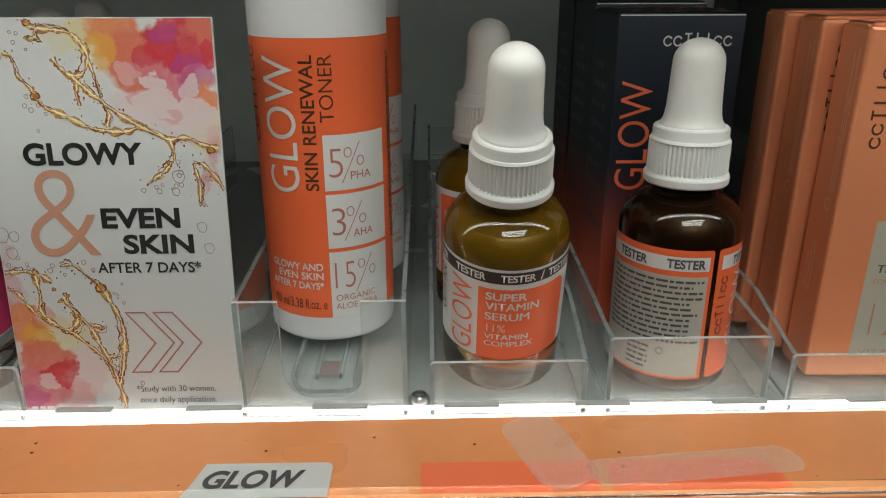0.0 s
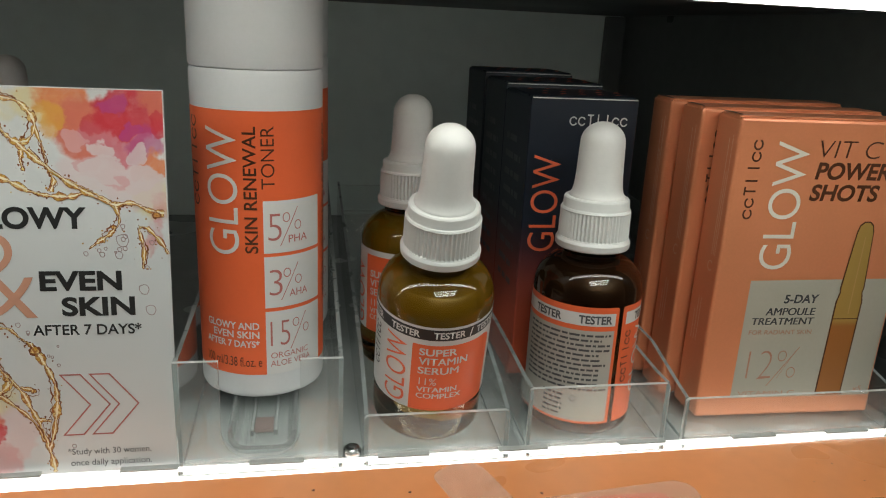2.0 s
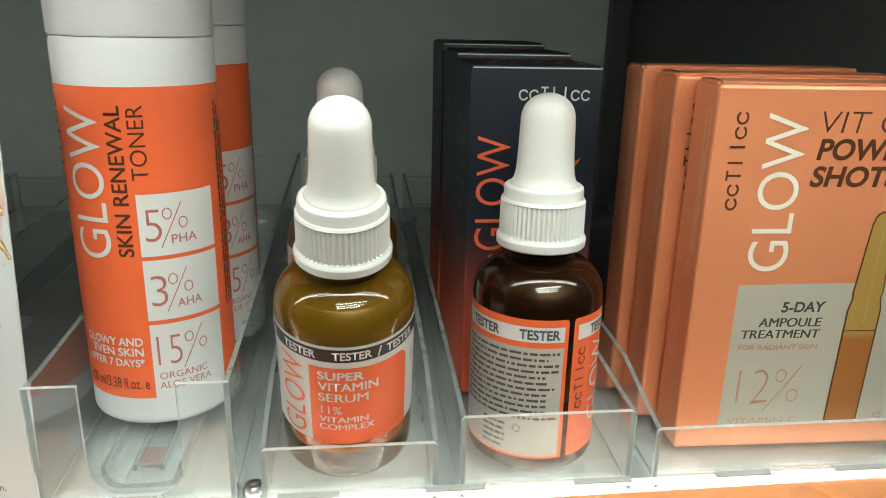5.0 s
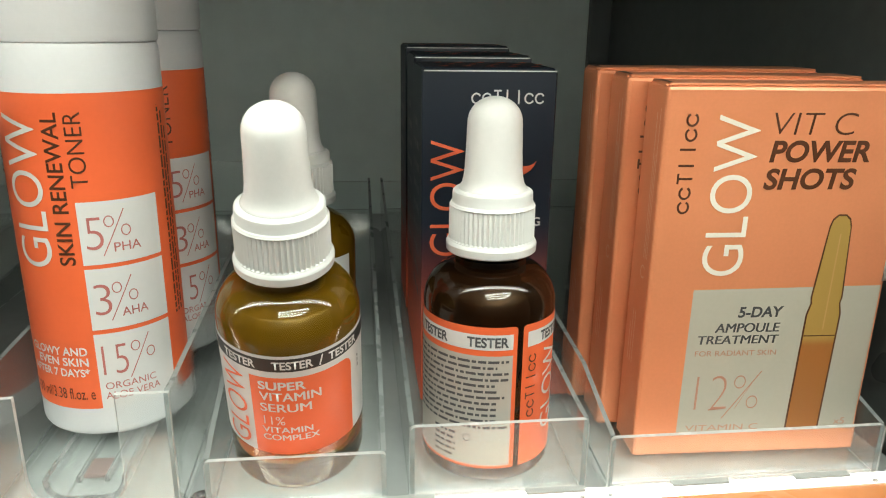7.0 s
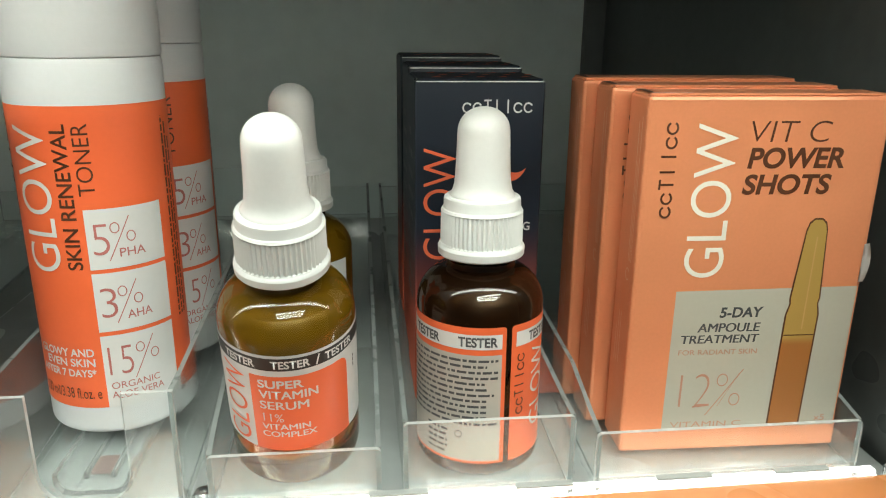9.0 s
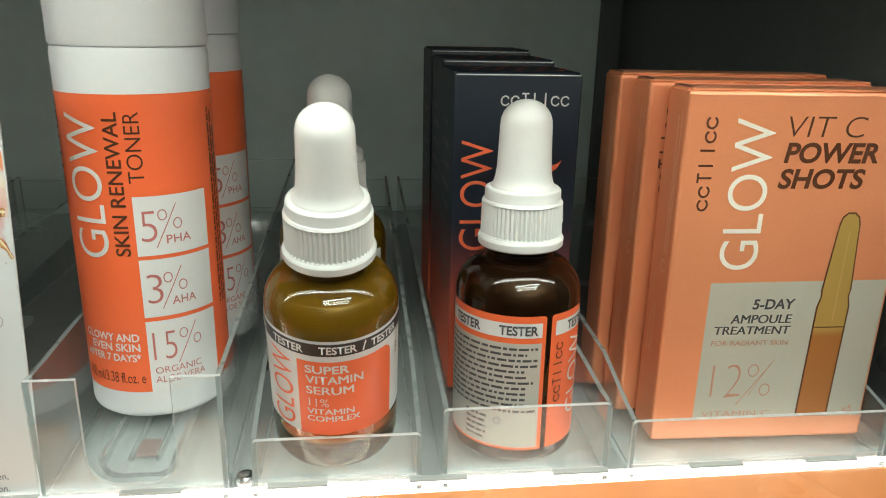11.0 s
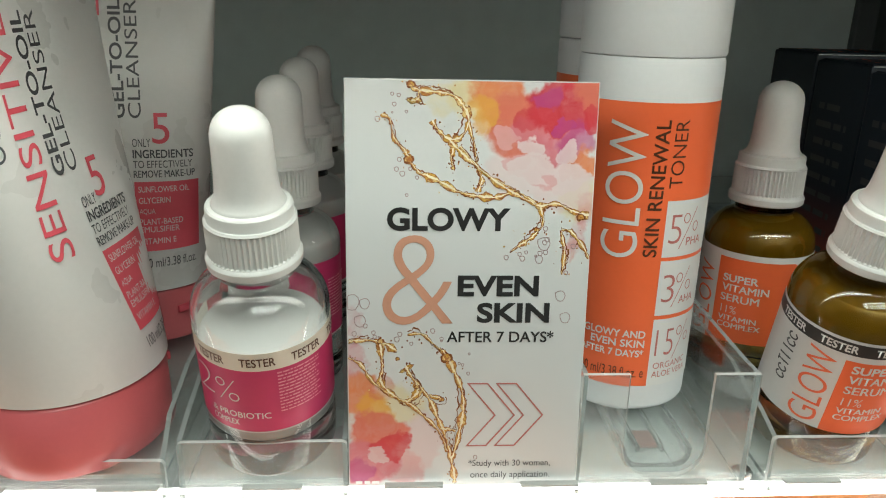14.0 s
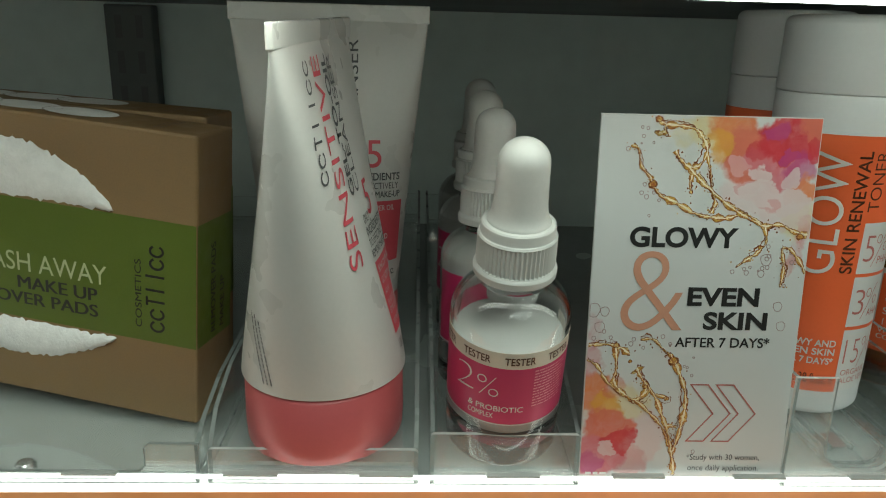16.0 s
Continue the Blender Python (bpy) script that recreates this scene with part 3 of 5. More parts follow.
def dropper(parent, rubber=RUBBER, plastic=WHITE_PLASTIC):
    """Ribbed screw cap with a stepped collar, and the rubber bulb; heights from the bottle's foot."""
    skirt = [(0.0085, 0.0602), (0.01148, 0.0602), (0.01187, 0.0606), (0.01197, 0.0624), (0.01168, 0.0630), (0.01134, 0.0633)]
    grip = [(0.01129, 0.0635), (0.01129, 0.0637), (0.01119, 0.0722), (0.01119, 0.0724)]
    collar = [(0.01105, 0.0726), (0.01086, 0.0730), (0.01057, 0.0732), (0.01047, 0.0735), (0.01047, 0.0753), (0.01033, 0.0760), (0.00989, 0.0764), (0.0090, 0.0765), (0, 0.0765)]
    cap = part("screw_cap", lathe(skirt + grip + collar, 270, ribs=(0.06365, 0.0723, 54, 0.00062)), plastic, parent, smooth=28)
    bulb = [(0.0, 0.0762), (0.0089, 0.0762), (0.00895, 0.0767), (0.0086, 0.0772), (0.0081, 0.0780), (0.0077, 0.0796), (0.00745, 0.0820), (0.00725, 0.0860), (0.0071, 0.0905), (0.0070, 0.0932)]
    bulb += [(0.0070 * math.cos(radians(a)), 0.0932 + 0.0068 * math.sin(radians(a)) ** 0.92) for a in range(8, 89, 8)] + [(0, 0.1000)]
    part("rubber_bulb", lathe(bulb, 48), rubber, parent, smooth=60)
    return cap


def dropper_bottle(x, y, label, glass, liquid, fill, printing, group, turn=0.0, lean=0.0, foot=0.0155, hollow=False):
    """lean: degrees by which the bottle tips forwards over the front edge of its foot."""
    e = R_BOTTLE * 0.86
    m = pose(x, y - e, floor_at(y), lean, 0, 0) @ pose(0, e, 0, 0, 0, turn)
    ob = thing("dropper_bottle", m, label, "bottle", group)
    shell = bottle_shell()
    if hollow:
        ri = R_BOTTLE - 0.0014
        air = [(0.0078, UP + 0.056), (0.0078, UP + 0.0500)] + arc(ri - 0.0102, UP + 0.0390, 0.0102, 72, 5, 9) + [(ri, UP + fill - 0.0004)]
        shell = shell + air + [(0, UP + fill - 0.0004)]
    no_shade(part("glass_body", lathe(shell, 72), glass, ob, smooth=50))
    r = R_BOTTLE - 0.0011
    fill += UP
    body = [(0, foot + 0.0004), (r - 0.005, foot)] + arc(r - 0.0045, foot + 0.0045, 0.0045, -85, 0, 5) + [(r, 0.030), (r, min(UP + 0.0372, fill))]
    if fill > UP + 0.038:
        body += [q for q in arc(r - 0.0100, UP + 0.0390, 0.0100, 5, 72, 9) if q[1] < fill]
    body += [(body[-1][0] * 0.97, body[-1][1] + 0.0004), (0, body[-1][1] + 0.0004)]
    part("serum", lathe(body, 64), liquid, ob, smooth=50)
    dropper(ob)
    printing(ob)
    return ob


def bottle_place(u, v, d):
    return round_place(R_BOTTLE + 0.00003)(u, v + UP, d)


def vitamin_print(ob, tester=True):
    p = Print()
    p.rect("label", PAPER, -0.037, 0.0072, 0.031, 0.0386, 1)
    if tester:
        p.rect("tester_band", BLACK_INK, -0.0365, 0.0340, 0.0300, 0.0378, 3)
    p.rect("orange_panel", ORANGE, -0.0080, 0.0072, 0.0188, 0.0322 if tester else 0.0366, 3, (0, 0, 0.003, 0))
    for k in range(-2, 3) if tester else ():
        c = 0.0028 + 0.0136 * k
        if abs(c) < 0.026:
            p.text("tester_lettering", WHITE_INK, "TESTER", c - 0.0048, 0.0347, c + 0.0048, 0.0371, 0.025, height=5)
    if tester:
        p.line("tester_lettering", WHITE_INK, [(0.0092, 0.0344), (0.0100, 0.0374)], 0.0004, 5)
    for body, v, u1, h in (("SUPER", 0.0284, 0.0056, 0.0026), ("VITAMIN", 0.0250, 0.0092, 0.0026), ("SERUM", 0.0215, 0.0066, 0.0026),
                           ("VITAMIN", 0.0146, 0.0066, 0.0019), ("COMPLEX", 0.0121, 0.0082, 0.0019)):
        p.text("panel_lettering", WHITE_INK, body, -0.0058, v, u1, v + h, 0.025, height=5)
    p.text("panel_lettering", WHITE_INK, "11%", -0.0052, 0.0173, 0.0000, 0.0200, -0.005, height=5)
    p.text("range_lettering", RED_INK, "GLOW", -0.0172, 0.0085, -0.0096, 0.0330, -0.006, turn=90, height=5)
    p.mark("maker_mark", GREY_INK, -0.0250, 0.0165, -0.0208, 0.0325, True, height=5)
    p.bars("small_print", GREY_INK, 0.0215, 0.026, 0.0225, 0.030, 1, 8, 0.5, True, height=5)
    p.lay(ob, bottle_place, 0.0016)


DULL_PAPER = surface("dull_label_paper", (0.43, 0.41, 0.365), 0.5, vary=0.04)


def overnight_print(ob):
    p = Print()
    p.rect("label", ORANGE, -0.034, -0.0018, 0.0046, 0.0382, 1, (0, 0, 0.001, 0))
    p.rect("second_label", ORANGE, 0.0062, -0.0018, 0.032, 0.0382, 1, (0, 0, 0, 0.001))
    p.rect("tester_band", PAPER, -0.034, 0.0320, 0.0034, 0.0362, 3)
    p.rect("tester_band", PAPER, 0.0076, 0.0320, 0.032, 0.0362, 3)
    for c in (-0.0192, -0.0031, 0.0172):
        p.text("tester_lettering", GREY_INK, "TESTER", c - 0.0053, 0.0327, c + 0.0053, 0.0355, 0.03, height=5)
    p.rect("text_field", DULL_PAPER, -0.034, -0.0010, 0.0034, 0.0304, 3)
    p.bars("small_print", GREY_INK, -0.027, 0.0095, 0.0024, 0.0296, 12, 21, 0.42, height=5)
    p.bars("small_print", GREY_INK, -0.018, 0.0000, -0.0110, 0.0085, 5, 23, 0.40, height=5)
    p.line("small_print", GREY_INK, [(-0.0080 + 0.001 * math.cos(a), 0.0070 + 0.001 * math.sin(a)) for a in np.linspace(0, 6.0, 12)], 0.0002, 5)
    p.mark("maker_mark", BROWN_INK, 0.0074, 0.0115, 0.0106, 0.0300, True, height=5)
    p.text("range_lettering", WHITE_INK, "GLOW", 0.0136, 0.0060, 0.0206, 0.0302, -0.005, turn=90, height=5)
    p.lay(ob, bottle_place, 0.0016)


def probiotic_print(ob, tester=True):
    p = Print()
    p.rect("label", MAGENTA, -0.034, 0.0115, 0.034, 0.0318, 1)
    p.rect("tester_band", CREAM if tester else MAGENTA, -0.034, 0.0318, 0.034, 0.0372, 1)
    p.rect("foot_line", WHITE_INK, -0.034, 0.0111, 0.034, 0.0115, 3)
    for k in range(-2, 3) if tester else ():
        c = 0.0015 + 0.0128 * k
        p.text("tester_lettering", BROWN_INK, "TESTER", c - 0.0044, 0.0332, c + 0.0044, 0.0358, 0.015, height=5)
    p.text("panel_lettering", WHITE_INK, "2", -0.0180, 0.0215, -0.0115, 0.0300, -0.03, height=5)
    p.text("panel_lettering", WHITE_INK, "%", -0.0105, 0.0215, -0.0040, 0.0285, -0.02, height=5)
    p.text("panel_lettering", WHITE_INK, "& PROBIOTIC", -0.0130, 0.0162, 0.0035, 0.0182, 0.01, height=5)
    p.text("panel_lettering", WHITE_INK, "COMPLEX", -0.0130, 0.0135, -0.0050, 0.0154, 0.01, height=5)
    p.bars("small_print", PINK_PALE, 0.0060, 0.0175, 0.0180, 0.0312, 13, 31, 0.4, height=5)
    p.lay(ob, bottle_place, 0.0016)


PINK_PALE = surface("pale_pink_ink", (0.78, 0.30, 0.38), 0.45)

VITAMIN = "amber glass dropper bottle of olive serum, orange and white label"
dropper_bottle(0.0219, 0.2057, "amber glass dropper bottle, orange and white tester label, leaning forwards", AMBER_GLASS, OLIVE_SERUM, 0.046, vitamin_print, "vitamin serum bottles", -3, 14, 0.0178)
dropper_bottle(0.0205, 0.250, VITAMIN, AMBER_GLASS, OLIVE_SERUM, 0.046, lambda o: vitamin_print(o, False), "vitamin serum bottles", -38)
dropper_bottle(0.0744, 0.2040, "dark brown glass dropper bottle, orange label with dense small print", BROWN_GLASS, DARK_SERUM, 0.047, overnight_print, "", 0, 0, 0.0075)
PINKB = "clear glass dropper bottle of milky serum with magenta label"
dropper_bottle(-0.1392, 0.2033, "part-used clear dropper bottle of milky serum with magenta label", CLEAR_GLASS, MILK_SERUM, 0.0340, probiotic_print, "milky serum bottles", 0, 13, 0.0125, hollow=True)
for sx, sy, st in ((-0.1407, 0.2440, 35), (-0.1404, 0.2880, -20), (-0.1396, 0.3250, 60)):
    dropper_bottle(sx, sy, PINKB, CLEAR_GLASS, MILK_SERUM, 0.043, lambda o: probiotic_print(o, False), "milky serum bottles", st)


# ---------- toner bottles ----------
def toner_bottle(x, y, turn=0.0):
    ob = thing("toner_bottle", pose(x, y, floor_at(y) + RAIL, 0, 0, turn), "tall white toner bottle with orange wrap label and white cap", "bottle", "toner bottles")
    r = 0.0201
    part("bottle_body", lathe([(0, 0.001), (r - 0.003, 0.0)] + arc(r - 0.0025, 0.0025, 0.0025, -80, 0, 4) + [(r, 0.05), (r, 0.1020), (r - 0.0004, 0.1034), (r - 0.0012, 0.1036), (0, 0.1036)], 96), MATT_WHITE, ob, smooth=40)
    part("cap", lathe([(0, 0.1037), (r - 0.0004, 0.1037), (r + 0.0001, 0.1043), (r + 0.0001, 0.1240)] + arc(r - 0.0024, 0.1240, 0.0025, 0, 88, 5) + [(0, 0.1265)], 96), MATT_WHITE, ob, smooth=40)
    p = Print()
    p.rect("wrap_label", ORANGE, -0.056, 0.0087, 0.056, 0.0921, 1)
    for i, (v0, v1) in enumerate(((0.0492, 0.0656), (0.0314, 0.0481), (0.0087, 0.0302))):
        p.rect("white_field", PAPER, 0.0022, v0, 0.0228, v1, 3 + 0.01 * i)
    p.text("range_lettering", WHITE_INK, "GLOW", -0.0154, 0.0486, -0.0050, 0.0872, -0.004, turn=90, height=5)
    p.text("name_lettering", BROWN_INK, "SKIN RENEWAL", -0.0033, 0.0494, 0.0006, 0.0877, 0.012, turn=90, height=5)
    p.text("name_lettering", BROWN_INK, "TONER", 0.0019, 0.0692, 0.0058, 0.0878, -0.005, turn=90, height=5)
    for big, small, v in (("5", "PHA", 0.0510), ("3", "AHA", 0.0333), ("15", "", 0.0162)):
        e = 0.0028 if big == "15" else 0.0
        p.text("field_lettering", ROSE_INK, big, 0.0036, v + 0.0022, 0.0076 + 0.8 * e, v + 0.0106, -0.016, height=5)
        p.line("percent_slash", ROSE_INK, [(0.0072 + e, v + 0.0004), (0.0130 + e, v + 0.0122)], 0.00026, 5)
        for cu, cv in ((0.0092 + e, v + 0.0093), (0.0131 + e, v + 0.0066)):
            p.line("percent_ring", ROSE_INK, [(cu + 0.0011 * math.cos(a), cv + 0.0014 * math.sin(a)) for a in np.linspace(0, 5.9, 15)], 0.00028, 5, True)
        if small:
            p.text("field_lettering", ROSE_INK, small, 0.0098, v + 0.0012, 0.0166, v + 0.0036, 0.005, height=5)
    p.text("field_lettering", ROSE_INK, "ORGANIC", 0.0036, 0.0142, 0.0166, 0.0162, 0.0, height=5)
    p.text("field_lettering", ROSE_INK, "ALOE VERA", 0.0034, 0.0114, 0.0176, 0.0134, 0.0, height=5)
    for body, v, u0 in (("GLOWY AND", 0.0243, -0.0180), ("EVEN SKIN", 0.0213, -0.0155), ("AFTER 7 DAYS*", 0.0182, -0.0188)):
        p.text("claim_lettering", WHITE_INK, body, u0, v, 0.0002, v + 0.0024, 0.02, height=5)
    p.text("volume_lettering", BROWN_INK, "100 ml/3.38 fl.oz. e", -0.0190, 0.0116, 0.0008, 0.0148, 0.0, height=5)
    p.mark("maker_mark", BROWN_INK, -0.0248, 0.0620, -0.0200, 0.0900, True, height=5)
    p.bars("small_print", BROWN_INK, 0.0262, 0.030, 0.0310, 0.088, 3, 42, 0.5, True, height=5)
    p.lay(ob, round_place(r + 0.00003), 0.0018)


toner_bottle(-0.0320, 0.2255, 0)
toner_bottle(-0.0295, 0.2690, 22)


# ---------- cartons ----------
def carton_body(w, d, h, material, parent, bevel=0.0006):
    """Folded carton: shell with tuck flap slits along the top edges. Origin: middle of the front edge of the foot."""
    body = part("carton_body", box(-w / 2, 0, 0, w / 2, d, h - 0.0006, bevel), material, parent)
    part("top_flap", box(-w / 2 + 0.0007, 0.0004, h - 0.0008, w / 2 - 0.0007, d - 0.0012, h, 0.0003, 1), material, parent)
    for s in (-1, 1):
        part("side_flap", box(s * (w / 2 - 0.0006) - 0.0005, d * 0.12, h - 0.0010, s * (w / 2 - 0.0006) + 0.0005, d * 0.82, h - 0.0002, 0.0002, 1), material, parent)
    return body


DULL_ROSE = surface("dull_rose_ink", (0.46, 0.22, 0.15), 0.45, vary=0.05)
FOIL_INK = surface("silver_foil_ink", (0.74, 0.69, 0.60), 0.35, metal=0.0, vary=0.06)
SIDE_INK = surface("pale_peach_ink", (0.82, 0.46, 0.30), 0.45, vary=0.05)
GOLD_LIGHT = surface("pale_amber_ink", (0.46, 0.27, 0.10), 0.45, vary=0.05)


def shots_carton(x, y, turn):
    ob = thing("ampoule_carton", pose(x, y, floor_at(y), 0, 0, turn), "peach metallic ampoule carton with grey panel, edges worn", "carton", "ampoule cartons")
    w, d, h = 0.0664, 0.0148, 0.1044
    carton_body(w, d, h, ORANGE_CARTON, ob, 0.0010)
    p = Print()
    l = -w / 2
    m = l - 0.0048     # printing is set out from here
    p.poly("grey_panel", GREY_PRINT, [(m + 0.0172, -0.0010), (w / 2 - 0.0010, -0.0010), (w / 2 - 0.0010, 0.0428), (m + 0.0174, 0.0422)], 1)
    p.text("range_lettering", FOIL_INK, "GLOW", m + 0.0186, 0.0462, m + 0.0298, 0.0888, -0.004, turn=90)
    p.mark("maker_mark", BROWN_INK, m + 0.0093, 0.0632, m + 0.0134, 0.0894, True, 0.14)
    p.text("name_lettering", BROWN_INK, "VIT C", m + 0.0329, 0.0838, m + 0.0551, 0.0894, -0.014, 0.12)
    p.text("name_lettering", BROWN_INK, "POWER", m + 0.0331, 0.0767, m + 0.0601, 0.0824, 0.03, 0.14)
    p.text("name_lettering", BROWN_INK, "SHOTS", m + 0.0325, 0.0696, m + 0.0572, 0.0752, 0.03, 0.14)
    p.text("panel_lettering", GREY_INK, "5-DAY", m + 0.0307, 0.0340, m + 0.0435, 0.0372, 0.03, 0.1)
    p.text("panel_lettering", GREY_INK, "AMPOULE", m + 0.0247, 0.0297, m + 0.0432, 0.0324, 0.03, 0.1)
    p.text("panel_lettering", GREY_INK, "TREATMENT", m + 0.0202, 0.0263, m + 0.0433, 0.0288, 0.03, 0.1)
    p.text("claim_lettering", DULL_ROSE, "FOR RADIANT SKIN", m + 0.0199, 0.0227, m + 0.0432, 0.0243, 0.0)
    p.text("claim_lettering", DULL_ROSE, "12%", m + 0.0215, 0.0058, m + 0.0400, 0.0166, -0.026)
    p.line("percent_slash", DULL_ROSE, [(m + 0.0300, 0.0032), (m + 0.0400, 0.0178)], 0.0003, 3)
    p.text("claim_lettering", DULL_ROSE, "VITAMIN C", m + 0.0197, -0.0006, m + 0.0412, 0.0012, -0.005)
    p.text("count_lettering", DULL_ROSE, "x5", m + 0.0640, 0.0002, m + 0.0672, 0.0022, 0.0)
    ax = m + 0.0548

    def amp(pts):
        return [(ax + u + 0.02 * (v - 0.02), v) for u, v in pts]
    outline = [(-0.0051, -0.0008), (-0.0051, 0.0345), (-0.0047, 0.0362), (-0.0043, 0.0378), (-0.0046, 0.0396), (-0.0031, 0.0596), (-0.0025, 0.0617), (-0.0011, 0.0629)]
    outline += [(-u, v) for u, v in outline[::-1]]
    p.poly("ampoule_picture", BROWN_INK, amp(outline), 2)
    p.poly("ampoule_picture", AMPOULE_INK, amp([(u * 0.90, v if v < 0.05 else v - 0.0005) for u, v in outline]), 3)
    p.line("ampoule_picture", BROWN_INK, amp([(-0.0045, 0.0282), (0.0045, 0.0282)]), 0.0003, 4)
    p.line("ampoule_picture", GOLD_LIGHT, amp([(0.0006, 0.0300), (0.0004, 0.0575)]), 0.0004, 4)
    p.lay(ob, lambda u, v, d2: Vector((u, -d2, v + 0.0080)))
    s = Print()
    s.bars("side_print", SIDE_INK, -0.0056, 0.050, -0.0024, 0.090, 3, 52, 0.42, True)
    s.line("side_print", SIDE_INK, [(-0.0050 + 0.0014 * math.cos(a), 0.046 + 0.0017 * math.sin(a)) for a in np.linspace(0.6, 5.6, 14)], 0.0004)
    s.bars("side_print", SIDE_INK, -0.0110, 0.018, -0.0060, 0.034, 3, 53, 0.3, True)
    s.lay(ob, lambda u, v, d2: Vector((l - d2, -u, v + 0.0080)))
    # the tuck flap has sprung open at the corner: a flat dark wedge paints its shade, the bare fold shows
    g = Print()
    g.poly("gap_shade", BROWN_INK, [(l + 0.0006, 0.0012), (l + 0.0022, 0.0030), (l + 0.0034, d - 0.0014), (l + 0.0008, d - 0.0014)], 2)
    g.line("bare_fold", PAPER, [(l + 0.0010, 0.0007), (l + 0.0030, 0.0013), (l + 0.0120, 0.0007)], [0.0004, 0.0006, 0.0002], 3)
    g.lay(ob, top_place(h))
    return ob


front_carton = shots_carton(0.1490, 0.1955, -1.5)


def torn_edge(parent):
    """A lifted scrap of the carton's paper at its worn edge."""
    bm = bmesh.new()
    rows = []
    for i in range(9):
        v = 0.052 + 0.0014 * i
        w = 0.0013 * math.sin(math.pi * (i + 0.4) / 9) + 0.0004
        rows.append([bm.verts.new((0.0332 - 0.0012 + w * k, -0.0003 - 0.0012 * k * k, v + 0.0006 * k)) for k in (0, 0.5, 1.0)])
    for a, b in zip(rows, rows[1:]):
        for k in range(2):
            bm.faces.new((a[k], a[k + 1], b[k + 1], b[k]))
    bmesh.ops.solidify(bm, geom=bm.faces[:], thickness=0.0002)
    part("torn_edge", bm, PAPER, parent, "torn white paper scrap", smooth=60)


torn_edge(front_carton)
shots_carton(0.1446, 0.2118, -1.2)
shots_carton(0.1413, 0.2280, -1.0)


def night_carton(x, y, turn=0.0):
    ob = thing("serum_carton", pose(x, y, floor_at(y), 0, 0, turn), "navy serum carton fading to coral red at its foot", "carton", "navy serum cartons")
    w, d, h = 0.0390, 0.0342, 0.1038
    carton_body(w, d, h, NAVY, ob)
    p = Print()
    l = -w / 2
    p.mark("maker_mark", WHITE_INK, l + 0.0140, 0.0868, l + 0.0355, 0.0908)
    p.text("range_lettering", RED_INK, "GLOW", l + 0.0025, 0.0415, l + 0.0125, 0.0765, -0.004, turn=90)
    for i, body in enumerate(("EXFOLIATING", "OVERNIGHT", "SERUM")):
        p.text("name_lettering", WHITE_INK, body, l + 0.0150, 0.0505 - 0.0042 * i, l + 0.0150 + 0.0019 * len(body), 0.0532 - 0.0042 * i, 0.015)
    moon = [(l + 0.0285 + 0.0055 * math.cos(a), 0.0715 + 0.0055 * math.sin(a)) for a in np.linspace(radians(120), radians(330), 14)]
    moon += [(l + 0.0307 + 0.0045 * math.cos(a), 0.0735 + 0.0047 * math.sin(a)) for a in np.linspace(radians(318), radians(135), 12)]
    p.poly("moon_mark", RED_INK, moon, 2)
    p.line("bare_fold", WHITE_INK, [(l + 0.0005, h - 0.0078), (w / 2 - 0.0005, h - 0.0078)], 0.00035, 3)
    p.lay(ob, lambda u, v, d2: Vector((u, -d2, v + 0.0070)))
    s = Print()
    s.bars("side_print", GREY_INK, -0.028, 0.030, -0.008, 0.090, 9, 62, 0.35)
    s.lay(ob, side_place(l))
    t = Print()
    for i in range(3):
        for k in range(5):
            cx, cy = l + 0.0055 + 0.0068 * k + 0.003 * (i % 2), 0.007 + 0.0095 * i
            t.line("moon_print", RED_INK, [(cx, cy), (cx + 0.0020, cy + 0.0012), (cx + 0.0026, cy + 0.0040)], [0.0004, 0.0022, 0.0004])
    t.lay(ob, top_place(h))


night_carton(0.0775, 0.2300)
night_carton(0.0778, 0.2650)
night_carton(0.0772, 0.3000)


# ---------- advertising card ----------
INK_TONES = {}


def tone(r, g, b):
    key = (r, g, b)
    if key not in INK_TONES:
        INK_TONES[key] = surface("splash_ink", key, 0.42, vary=0.25, scale=260)
    return INK_TONES[key]


def blob(cu, cv, ru, rv, seed, wob=0.25, n=26):
    rnd = random.Random(seed)
    ph = [rnd.uniform(0, 6.28) for _ in range(5)]
    pts = []
    for i in range(n):
        a = 2 * math.pi * i / n
        k = 1 + wob * (0.5 * math.sin(2 * a + ph[0]) + 0.5 * math.sin(3 * a + ph[1]) + 0.35 * math.sin(5 * a + ph[2]) + 0.25 * math.sin(8 * a + ph[3]))
        pts.append((cu + ru * k * math.cos(a), cv + rv * k * math.sin(a)))
    return pts


W_CARD, H_CARD = 0.0626, 0.1088


def inside(pts):
    return [(min(max(u, 0.0003), W_CARD - 0.0003), min(max(v, 0.0003), H_CARD - 0.0003)) for u, v in pts]


def curve(pts, n=8):
    """A smooth run through the points."""
    out = []
    p = [Vector(q) for q in pts]
    p = [p[0] * 2 - p[1]] + p + [p[-1] * 2 - p[-2]]
    for i in range(1, len(p) - 2):
        for k in range(n):
            t = k / n
            a, b, c, d = p[i - 1:i + 3]
            out.append(tuple(0.5 * (2 * b + (c - a) * t + (2 * a - 5 * b + 4 * c - d) * t * t + (3 * b - a - 3 * c + d) * t ** 3)))
    out.append(tuple(p[-2]))
    return out


